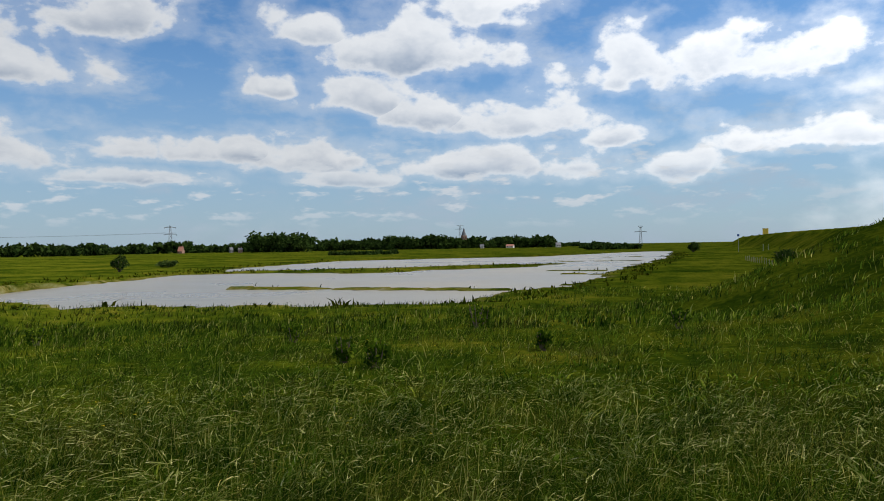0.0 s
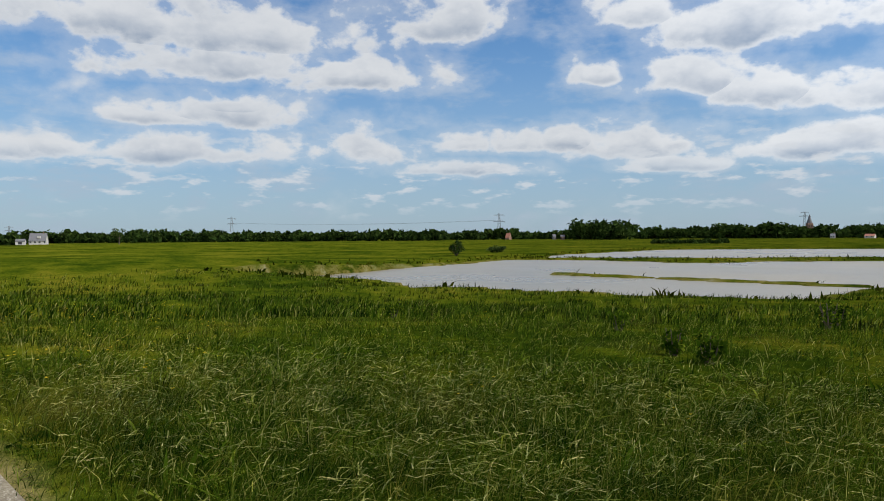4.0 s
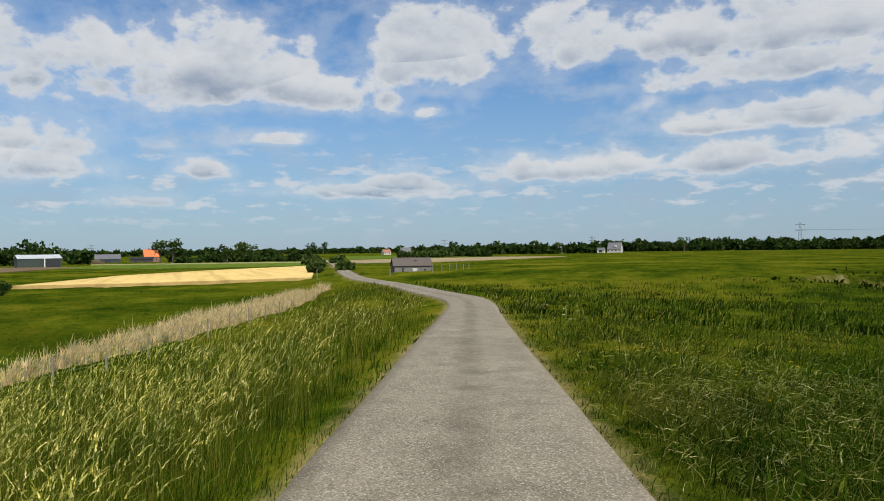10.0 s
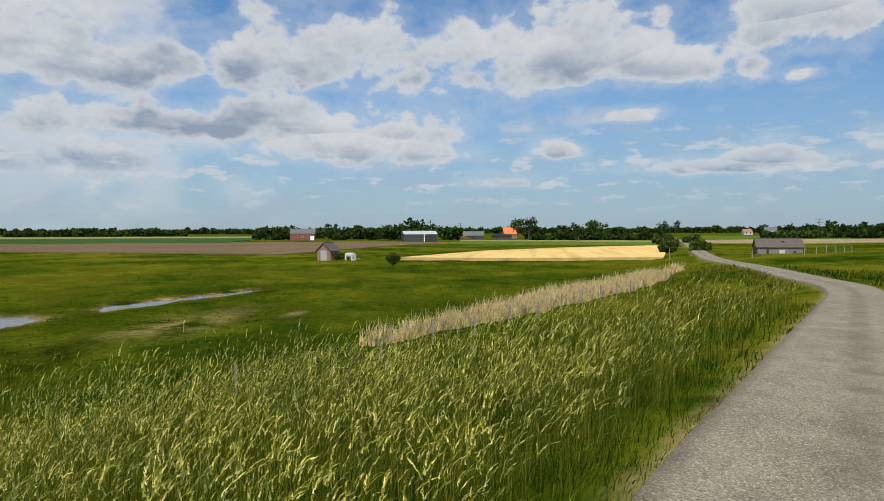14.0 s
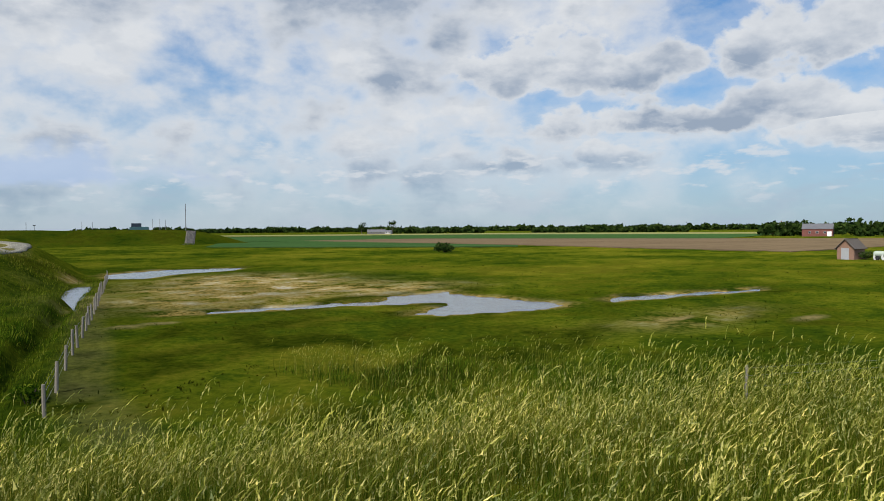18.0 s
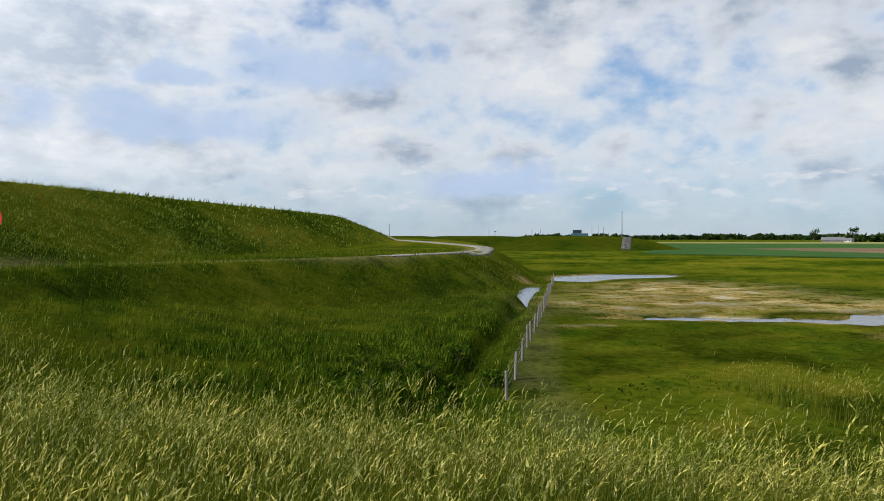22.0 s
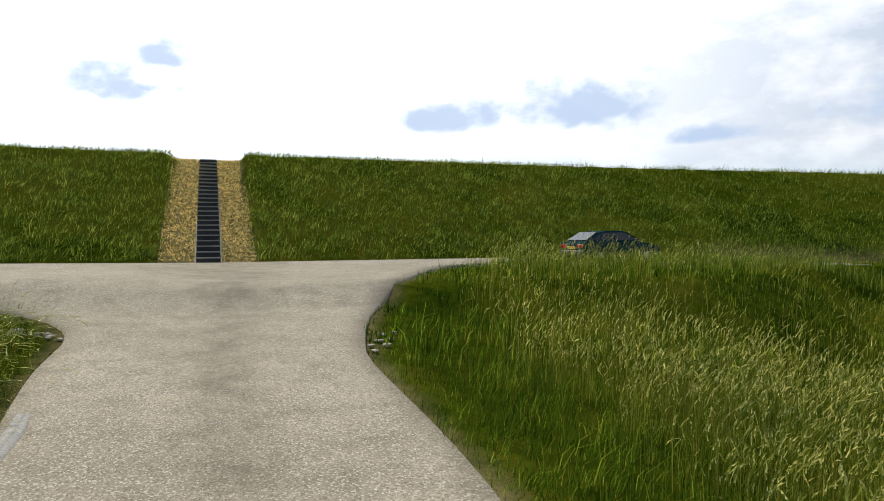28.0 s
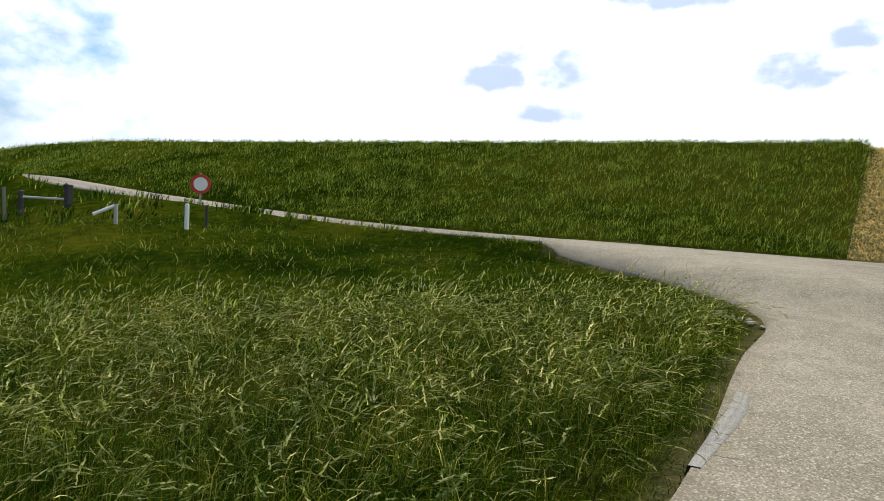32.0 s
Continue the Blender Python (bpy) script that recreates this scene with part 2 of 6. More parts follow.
def ground_material():
    def build(N):
        p = N.n("ShaderNodeNewGeometry").outputs["Position"]
        att = N.n("ShaderNodeAttribute", attribute_name="cover")
        sp = N.n("ShaderNodeSeparateColor", {0: att.outputs["Color"]})
        a, b, c, e = N.noise(p, 0.045, 5, 0.6), N.noise(p, 0.35, 5, 0.62), N.noise(p, 3.0, 5, 0.65), N.noise(p, 22.0, 4, 0.65)
        g = N.ramp(N.m("ADD", N.m("MULTIPLY", a, 0.45), N.m("ADD", N.m("MULTIPLY", b, 0.3), N.m("MULTIPLY", c, 0.25))),
                   [(0.38, (0.010, 0.022, 0.001)), (0.45, (0.032, 0.054, 0.003)), (0.51, (0.082, 0.102, 0.005)), (0.59, (0.165, 0.150, 0.013))])
        g = N.mix(N.span(e, 0.35, 0.7, 0, 0.5), g, (0.018, 0.034, 0.004))
        dry = N.mix(N.span(b, 0.3, 0.7), (0.19, 0.145, 0.065), (0.36, 0.28, 0.13))
        g = N.mix(N.m("MULTIPLY", sp.outputs[0], N.span(c, 0.25, 0.6, 0.35, 1.0)), g, dry)
        mud = N.ramp(N.m("ADD", N.m("MULTIPLY", b, 0.65), N.m("MULTIPLY", c, 0.35)), [(0.38, (0.030, 0.040, 0.008)), (0.44, (0.13, 0.095, 0.025)), (0.50, (0.30, 0.21, 0.065)), (0.55, (0.36, 0.29, 0.13)), (0.62, (0.46, 0.42, 0.33))])
        g = N.mix(N.m("MULTIPLY", sp.outputs[1], N.span(N.m("ADD", N.m("MULTIPLY", b, 0.6), N.m("MULTIPLY", c, 0.4)), 0.40, 0.48, 0.15, 1.0)), g, mud)
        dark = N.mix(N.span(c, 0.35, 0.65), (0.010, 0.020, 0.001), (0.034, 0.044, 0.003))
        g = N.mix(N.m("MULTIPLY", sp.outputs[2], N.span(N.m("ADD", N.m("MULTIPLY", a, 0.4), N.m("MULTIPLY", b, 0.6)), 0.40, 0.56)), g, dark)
        h = N.m("ADD", N.m("MULTIPLY", b, 0.5), N.m("ADD", N.m("MULTIPLY", c, 0.4), N.m("MULTIPLY", e, 0.15)))
        g = N.mix(1.0, g, (0.78, 0.78, 0.78), "MULTIPLY")
        return N.n("ShaderNodeBsdfDiffuse", {"Color": g, "Roughness": 0.9, "Normal": bump(N, h, 0.6, 0.25)}).outputs[0]

    return material("turf", build)


def road_material(name, light, dark_, chip=70.0):
    def build(N):
        p = N.n("ShaderNodeNewGeometry").outputs["Position"]
        vor = N.n("ShaderNodeTexVoronoi", {"Vector": p, "Scale": chip})
        cell = N.n("ShaderNodeSeparateColor", {0: vor.outputs["Color"]}).outputs[0]
        big, mid, fine = N.noise(p, 0.25, 4, 0.6), N.noise(p, 1.8, 5, 0.65), N.noise(p, 26.0, 4, 0.7)
        c = N.mix(N.span(big, 0.35, 0.68), light, tuple(0.5 * (x + y) for x, y in zip(light, dark_)))
        c = N.mix(N.span(mid, 0.44, 0.66, 0, 0.75), c, dark_)
        c = N.mix(N.span(fine, 0.48, 0.66, 0, 0.45), c, tuple(0.55 * x for x in dark_))
        c = N.mix(N.span(cell, 0.0, 0.4, 0.62, 0.0), c, tuple(0.45 * x for x in dark_))
        c = N.mix(N.span(cell, 0.75, 1.0, 0.0, 0.8), c, (0.58, 0.52, 0.40))
        # darker, less driven strip in the middle and loose pale grit towards the edges
        across = N.m("ABSOLUTE", N.n("ShaderNodeAttribute", attribute_name="across").outputs["Fac"])
        c = N.mix(N.m("MULTIPLY", N.span(across, 0.05, 0.32, 1.0, 0.0, True), N.span(mid, 0.30, 0.60, 0.12, 0.42)), c, tuple(0.55 * x for x in dark_))
        c = N.mix(N.m("MULTIPLY", N.span(across, 0.80, 1.0, 0.0, 1.0, True), N.span(fine, 0.42, 0.60, 0.0, 0.55)), c, (0.30, 0.24, 0.15))
        c = N.mix(1.0, c, (0.78, 0.80, 0.86), "MULTIPLY")
        h = N.m("ADD", N.m("MULTIPLY", vor.outputs["Distance"], -0.6), N.m("MULTIPLY", fine, 0.4))
        return N.n("ShaderNodeBsdfPrincipled", {"Base Color": c, "Roughness": 0.9, "Specular IOR Level": 0.06, "Normal": bump(N, h, 0.7, 0.01)}).outputs[0]

    return material(name, build)


def field_material(name, c1, c2, ang=0.0, relief=0.6):
    def build(N):
        p = N.n("ShaderNodeNewGeometry").outputs["Position"]
        b, f = N.noise(p, 0.03, 4, 0.6), N.noise(p, 0.6, 5, 0.6)
        q = N.n("ShaderNodeMapping", {"Vector": p, "Rotation": (0, 0, ang), "Scale": (0.02, 0.45, 0.1)}).outputs[0]
        s = N.noise(q, 1.0, 4, 0.6)
        c = N.mix(N.span(b, 0.3, 0.7), c1, c2)
        c = N.mix(N.span(s, 0.48, 0.66, 0, 0.7), c, tuple(0.68 * x for x in c1))
        c = N.mix(N.span(f, 0.4, 0.7, 0, 0.4), c, tuple(1.25 * x for x in c2))
        c = N.mix(1.0, c, (0.78, 0.78, 0.78), "MULTIPLY")
        return N.n("ShaderNodeBsdfDiffuse", {"Color": c, "Roughness": 0.9, "Normal": bump(N, f, relief, 0.3)}).outputs[0]

    return material(name, build)


def water_material(name="lake_water", c1=(0.19, 0.165, 0.125), c2=(0.27, 0.235, 0.175), r1=0.22, r2=0.4):
    def build(N):
        p = N.n("ShaderNodeNewGeometry").outputs["Position"]
        q = N.n("ShaderNodeMapping", {"Vector": p, "Rotation": (0, 0, 0.5), "Scale": (1.0, 0.35, 1.0)}).outputs[0]
        w1, w2, w3 = N.noise(q, 1.3, 3, 0.6), N.noise(q, 5.0, 3, 0.6), N.noise(p, 0.02, 3, 0.6)
        c = N.mix(N.span(w3, 0.35, 0.65), c1, c2)
        return N.n("ShaderNodeBsdfPrincipled", {"Base Color": c, "Roughness": N.span(w3, 0.3, 0.7, r1, r2), "IOR": 1.33,
                                                "Normal": bump(N, N.m("ADD", w1, N.m("MULTIPLY", w2, 0.4)), 0.35, 0.12)}).outputs[0]

    return material(name, build)


def glass(name, col=(0.03, 0.04, 0.05), rough=0.06):
    return material(name, lambda N: N.n("ShaderNodeBsdfPrincipled", {"Base Color": (*col, 1), "Roughness": rough, "Specular IOR Level": 0.8}).outputs[0])


# ---- mesh helpers ----
def mesh_np(name, verts, quads=None, tris=None, mat=None, smooth=False):
    me = bpy.data.meshes.new(name)
    quads = np.zeros((0, 4), int) if quads is None else np.asarray(quads, int)
    tris = np.zeros((0, 3), int) if tris is None else np.asarray(tris, int)
    nq, nt = len(quads), len(tris)
    me.vertices.add(len(verts))
    me.vertices.foreach_set("co", np.asarray(verts, np.float32).ravel())
    me.loops.add(nq * 4 + nt * 3)
    me.loops.foreach_set("vertex_index", np.concatenate([quads.ravel(), tris.ravel()]).astype(np.int32))
    me.polygons.add(nq + nt)
    me.polygons.foreach_set("loop_start", np.concatenate([np.arange(nq) * 4, nq * 4 + np.arange(nt) * 3]).astype(np.int32))
    if smooth:
        me.polygons.foreach_set("use_smooth", np.ones(nq + nt, bool))
    me.update(calc_edges=True)
    if mat:
        me.materials.append(mat)
    return me


def part(name, bm, mat, parent=None, label="", m=None, smooth=False):
    """Links a bmesh (or a mesh) as one mesh object under a thing or a part."""
    if isinstance(bm, bmesh.types.BMesh):
        me = bpy.data.meshes.new(name)
        if smooth:
            for f in bm.faces:
                f.smooth = True
        bm.to_mesh(me)
        bm.free()
        if mat:
            me.materials.append(mat)
    else:
        me = bm
    ob = new(name, me)
    if parent is not None:
        ob.parent = parent
    if m is not None:
        ob.matrix_basis = m
    if label:
        tagged(ob, label)
    return ob


def thing(name, m, label, category, group="", kind=""):
    ob = new(name)
    ob.empty_display_size = 0.2
    ob.matrix_basis = m
    return tagged(ob, label, category, group, kind)


def box(sx, sy, sz, c=(0, 0, 0), bev=0.0, m=None, bm=None):
    """A box of that size centred on c, with its edges broken."""
    bm = bm or bmesh.new()
    r = bmesh.ops.create_cube(bm, size=1, matrix=Matrix.Translation(c) @ Matrix.Diagonal((sx, sy, sz, 1)))
    if bev > 0:
        es = {e for v in r["verts"] for e in v.link_edges}
        bmesh.ops.bevel(bm, geom=list(es), offset=bev, segments=1, affect="EDGES", profile=0.5)
    if m is not None:
        bmesh.ops.transform(bm, matrix=m, verts=bm.verts[:])
    return bm


def rod(p, q, r1, r2=None, seg=8, bm=None):
    bm = bm or bmesh.new()
    p, q = Vector(p), Vector(q)
    m = Matrix.Translation((p + q) / 2) @ (q - p).to_track_quat("Z", "Y").to_matrix().to_4x4()
    bmesh.ops.create_cone(bm, cap_ends=True, segments=seg, radius1=r1, radius2=r1 if r2 is None else r2, depth=(q - p).length, matrix=m)
    return bm


def prism(profile, depth, bm=None, m=None):
    """A profile in x-z pushed along y, centred."""
    bm = bm or bmesh.new()
    a = [bm.verts.new((x, -depth / 2, z)) for x, z in profile]
    b = [bm.verts.new((x, depth / 2, z)) for x, z in profile]
    bm.faces.new(a)
    bm.faces.new(b[::-1])
    n = len(a)
    for i in range(n):
        bm.faces.new((a[(i + 1) % n], a[i], b[i], b[(i + 1) % n]))
    bmesh.ops.recalc_face_normals(bm, faces=bm.faces[:])
    if m is not None:
        bmesh.ops.transform(bm, matrix=m, verts=a + b)
    return bm


# ---- the lie of the land ----
def smooth(a, b, x):
    t = np.clip((x - a) / (b - a), 0, 1)
    return t * t * (3 - 2 * t)


def along(px, py, poly):
    """Distance to a line, side (positive on the left of its course), and the line's own columns at the nearest point."""
    best = np.full(px.shape, 1e18)
    side = np.zeros(px.shape)
    vals = [np.zeros(px.shape) for _ in range(len(poly[0]) - 2)]
    for a, b in zip(poly[:-1], poly[1:]):
        dx, dy = b[0] - a[0], b[1] - a[1]
        t = np.clip(((px - a[0]) * dx + (py - a[1]) * dy) / (dx * dx + dy * dy), 0, 1)
        ex, ey = px - a[0] - t * dx, py - a[1] - t * dy
        d = ex * ex + ey * ey
        w = d < best
        best = np.where(w, d, best)
        side = np.where(w, np.sign(dx * ey - dy * ex), side)
        for i in range(len(vals)):
            vals[i] = np.where(w, a[2 + i] + t * (b[2 + i] - a[2 + i]), vals[i])
    return np.sqrt(best), side, vals


def inside(px, py, poly):
    """Signed distance to a closed outline, positive inside."""
    d, _, _ = along(px, py, list(poly) + [poly[0]])
    odd = np.zeros(px.shape, bool)
    for (x1, y1), (x2, y2) in zip(poly, list(poly[1:]) + [poly[0]]):
        c = ((y1 > py) != (y2 > py)) & (px < (x2 - x1) * (py - y1) / ((y2 - y1) if y2 != y1 else 1e-9) + x1)
        odd ^= c
    return np.where(odd, d, -d)


def wave(x, y, s, seed=0.0):
    """A cheap rolling noise of about -1 to 1 at wavelength s."""
    k = 6.283 / s
    return (np.sin(k * (x * 0.83 + y * 0.41) + seed) + np.sin(k * (-x * 0.52 + y * 0.91) * 1.31 + seed * 2.1 + 1.0) +
            np.sin(k * (x * 0.33 - y * 1.07) * 1.73 + seed * 0.7 + 2.0 + 1.3 * np.sin(k * 0.6 * (x + y)))) / 3


def densify(poly, step=2.0, most=6):
    """A smooth line through the points, all columns carried along."""
    p = np.array(poly, float)
    s = np.concatenate([[0], np.cumsum(np.hypot(*(p[1:, :2] - p[:-1, :2]).T))])
    out = []
    for i in range(len(p) - 1):
        m0 = (p[min(i + 1, len(p) - 1)] - p[max(i - 1, 0)]) / max(s[min(i + 1, len(p) - 1)] - s[max(i - 1, 0)], 1e-6)
        m1 = (p[min(i + 2, len(p) - 1)] - p[i]) / max(s[min(i + 2, len(p) - 1)] - s[i], 1e-6)
        L = s[i + 1] - s[i]
        k = min(max(int(L / step), 1), most)
        for j in range(k):
            t = j / k
            out.append((2 * t ** 3 - 3 * t ** 2 + 1) * p[i] + (t ** 3 - 2 * t ** 2 + t) * L * m0 + (3 * t ** 2 - 2 * t ** 3) * p[i + 1] + (t ** 3 - t ** 2) * L * m1)
    out.append(p[-1])
    return [tuple(o) for o in out]


# x, y, height, half width to the left and to the right of its course (from the junction westwards)
ROAD = densify([(26.3, -6.7, 0.80, 0.3, 0.3), (25.7, -6.55, 0.79, 11, 9.5), (21.5, -5.6, 0.68, 7.3, 10.7), (16.3, -4.7, 0.53, 4.1, 6.3), (12.6, -3.6, 0.37, 2.4, 2.95), (11, -3.1, 0.30, 2.0, 2.3), (9, -2.4, 0.2, 1.78, 2.0), (4.5, -1.35, 0.06, 1.58, 1.6), (0, 0.15, 0, 1.25, 1.35),
                (-4.5, 1.78, -0.03, 1.32, 1.26), (-7.5, 2.98, -0.06, 1.22, 1.2), (-14.4, 5.8, -0.25, 1.1, 1.06), (-23, 9.3, -0.62, 1.02, 1.1), (-31, 12.5, -0.92, 1.0, 1.2),
                (-38, 14.7, -1.12, 1.15, 1.3), (-47, 16.3, -1.35, 1.3, 1.3), (-69, 19.8, -1.8, 1.3, 1.3), (-102.5, 23.0, -2.2, 1.3, 1.3), (-165, 33.5, -2.35, 1.3, 1.3),
                (-236, 45.5, -2.35, 1.3, 1.3), (-330, 60, -2.7, 1.3, 1.3), (-600, 100, -3.0, 1.3, 1.3)], 1.5)
# crest of the sea dike: x, y, height of crest, height of the berm at its foot, width of the berm
DIKE = densify([(260, 600, 5.6, -2.4, 3), (200, 430, 5.8, -2.4, 3), (150, 295, 5.4, -2.2, 3), (120, 202, 5.2, -2.0, 3), (97, 148, 5.1, -1.8, 3), (72, 102, 5.5, -1.6, 3), (55, 72, 5.9, -1.2, 3), (43.5, 50, 6, -0.3, 2.5), (42.8, 42, 6.25, 2.0, 4.5), (42.7, 36, 6.25, 3.0, 5.5),
                (42.3, 26, 6.25, 2.2, 5.5), (41.8, 14, 6.25, 1.3, 5.5), (41, 2, 6.25, 0.95, 7), (40.2, -6, 6.25, 0.8, 13), (37.3, -25, 6.25, 0.45, 12), (33.3, -38, 6.1, 0.25, 6),
                (28.2, -54, 6, 0.1, 9), (23, -73, 6, 0.1, 18), (17.5, -92, 6, 0.2, 22), (8, -125, 6, 0.7, 17), (4.4, -149, 6, 1.4, 10), (8, -185, 5.6, 1.5, 5), (25, -240, 5, 0, 5), (70, -300, 4.6, -1, 5)], 3.0)
FAR_DIKE = densify([(90, -345, 2.5), (20, -318, 2.5), (-35, -298, 2.5), (-85, -280, 2.4), (-112, -268, 1.6), (-128, -262, -3.0)], 8.0)
LAKE = [(-58, 62), (-56, 87), (-55, 106), (-54, 130), (-52, 165), (-53, 185), (-38, 254), (3.5, 274), (38, 280), (108, 384), (125, 380), (69, 215), (33, 131), (19, 91), (8, 75), (0.8, 61), (-20, 57)]
ISLE = [(-56, 139), (-33, 143), (-16, 133), (0.6, 147), (20, 156), (31, 178), (10, 171), (-10, 164), (-33, 156), (-54, 158)]
BAR = [(-26, 89, 0), (-15, 86, 0), (7, 78, 0)]
SPITS = [(60, 195, 0), (42, 196, 0), (30, 203, 0)], [(30, 128, 0), (21, 133, 0)], [(80, 250, 0), (58, 246, 0)], [(28, 113, 0), (22, 117, 0)]
POND = [(-28.2, -39.2), (-32.9, -43.1), (-36.9, -42.2), (-39.1, -43.3), (-37.5, -40.3), (-37.8, -35.9), (-37.5, -32.0), (-37.6, -29.4), (-36.3, -28.4), (-30.5, -29.4), (-27.5, -30.9), (-26.4, -32.4), (-30.1, -34.4), (-32.1, -35.2), (-32.0, -36.8), (-29.4, -37.0)]
CHANNEL = [(-16.2, -43.4), (-20.0, -42.6), (-25.1, -41.6), (-29.6, -40.5), (-28.1, -38.4), (-23.8, -39.8), (-19.0, -41.0), (-15.7, -42.2)]
POND_B = [(-25.2, -88.7), (-33.7, -93.5), (-39.5, -91.9), (-43.7, -90.2), (-39.4, -84.6), (-31.6, -82.6), (-26.2, -77.1), (-23.1, -79.6)]
POND_C = [(-41.9, -29.3), (-45.1, -30.1), (-48.7, -28.6), (-58.0, -25.8), (-57.0, -24.6), (-45.8, -26.9), (-40.9, -28.1)]
CULVERT = [(-17.8, -74), (-18.5, -74), (-19.5, -77), (-18.7, -77)]
WATER_Z = -3.42
FOOT = 13.0
TRACK_LINE = [(22, -31, 0), (17, -43, 0), (4.5, -54, 0), (-2.5, -61, 0), (-13.5, -78, 0), (-17.5, -98, 0), (-14, -125, 0), (-4, -150, 0)]
DITCH = [(-1.5, -20, 0), (-5.2, -30, 0), (-9.2, -42.5, 0), (-14.3, -58.7, 0), (-18, -70, 0)]


def land(x, y, info=False):
    x, y = np.asarray(x, float), np.asarray(y, float)
    d, side, (r, wl, wr) = along(x, y, ROAD)
    south = side > 0
    edge = np.where(south, wl, wr)
    q = np.maximum(d - edge, 0)
    floor = -3.22 + 0.10 * wave(x, y, 31.0) + 0.07 * wave(x, y, 9.0, 1.0)
    hollow = smooth(-2, 17, x) * smooth(-75, -30, y) * 2.6
    floor_s = floor + np.where(y < 5, hollow, 0)
    hump = 2.1 * np.exp(-(((x + 84) / 45) ** 2 + ((y - 62) / 38) ** 2))
    floor_n = floor + 0.25 + hump
    # south side of the road: a gentle verge, then the bank
    zs = r - 0.03 - 0.122 * np.minimum(q, 6.0) - np.maximum(q - 6.0, 0) / 2.1
    # north side: a meadow that falls slowly to the lake
    fall = 0.012 + 0.038 * smooth(24, -2, x)
    zn = r - 0.03 - fall * np.minimum(q, 13) * smooth(0, 6, q) - 0.06 * np.maximum(q - 13, 0) - 0.02 * np.minimum(q, 3)
    z = np.where(south, np.maximum(zs, floor_s), np.maximum(zn, floor_n))
    z = z + 0.05 * wave(x, y, 4.3, 2.0) * smooth(0.3, 3, q)
    # sea dike and the berm at its foot
    c, cs, (top, berm, bw) = along(x, y, DIKE)
    inner = cs < 0
    run = np.maximum(c - 1.3, 0)
    slope = (top - berm) / (FOOT - 1.3)
    zd = top - slope * run
    zb = berm - np.maximum(c - FOOT - bw, 0) / np.where(y < -12, 1.65, 2.6)
    zi = np.where(c < FOOT, zd, zb)
    z = np.where(inner, np.maximum(z, zi), np.maximum(top - np.maximum(c - 2.5, 0) / 3.0, -2.5))
    # farther dike
    c2, _, (t2,) = along(x, y, FAR_DIKE)
    z = np.maximum(z, t2 - np.maximum(c2 - 2, 0) / 3.2)
    rise = 1.5 * np.exp(-(((x - 17.5) / 6.0) ** 2 + ((y - 18.5) / 7.0) ** 2))
    ux, uy = 0.623 * x + 0.782 * y, 0.782 * x - 0.623 * y
    rise = rise + 1.25 * np.exp(-((ux - 41.5) / 5.5) ** 2 - (uy / 1.9) ** 2)
    z = np.where(~south & (c > FOOT + 4.6), z + rise * smooth(0.2, 4.0, q) * smooth(FOOT + 4.6, FOOT + 7.0, c), z)
    # the stairs' notch in the crest
    u, v = stair_mask(x, y)
    z = z - 0.38 * smooth(2.0, 1.6, np.abs(v)) * np.clip(u / 12.1, 0, 1) * smooth(24, 19, u)
    dd, _, _ = along(x, y, DITCH)
    z = z - 0.85 * smooth(1.0, 0.2, dd)
    # waters
    wob = 1.6 * wave(x, y, 17.0, 3.0) + 0.8 * wave(x, y, 6.0, 4.0)
    lake = inside(x, y, LAKE) + wob
    wet = np.minimum(lake, -(inside(x, y, ISLE) + 1.2 * wob))
    bar, _, _ = along(x, y, BAR)
    wet = np.minimum(wet, bar - 1.1 - 0.5 * wave(x, y, 8.0, 5.0))
    for sp in SPITS:
        b2, _, _ = along(x, y, sp)
        wet = np.minimum(wet, b2 - 1.3 - 0.8 * wave(x, y, 9.0, 6.0))
    for pd in (POND, CHANNEL, POND_B, POND_C, CULVERT):
        wet = np.maximum(wet, inside(x, y, pd) - 0.25 + 0.40 * wave(x, y, 5.0, 7.0) + 0.30 * wave(x, y, 2.1, 8.0))
    bed = np.where(wet > 0, WATER_Z - 0.06 - 0.12 * np.minimum(wet, 4), 10)
    shore = np.where(wet > -6, WATER_Z + 0.05 + 0.045 * np.maximum(-wet, 0), 10)
    z = np.where(wet > 0, np.minimum(z, bed), np.where(wet > -6, np.minimum(z, np.maximum(shore, z - 0.3)), z))
    if not info:
        return z
    return z, dict(road=d - edge, south=south, dike=c, inner=inner, wet=wet, berm=berm, bw=bw, side=side)


def height(x, y):
    return float(land(np.array([x]), np.array([y]))[0])


# ---- ground: one sheet to the horizon ----
STAIR_AZ = -103.5


def stair_frame():
    """Foot of the dike stairs, and the way up the slope."""
    up = way(STAIR_AZ)
    d = np.linspace(20, 45, 500)
    c, _, _ = along(up.x * d, up.y * d, DIKE)
    i = int(np.argmin(np.abs(c[:400] - FOOT)))
    return at(STAIR_AZ, float(d[i])), up


FOOT_P, UP = stair_frame()


def stair_mask(x, y):
    foot, up = FOOT_P, UP
    u = (x - foot.x) * up.x + (y - foot.y) * up.y
    v = -(x - foot.x) * up.y + (y - foot.y) * up.x
    return u, v


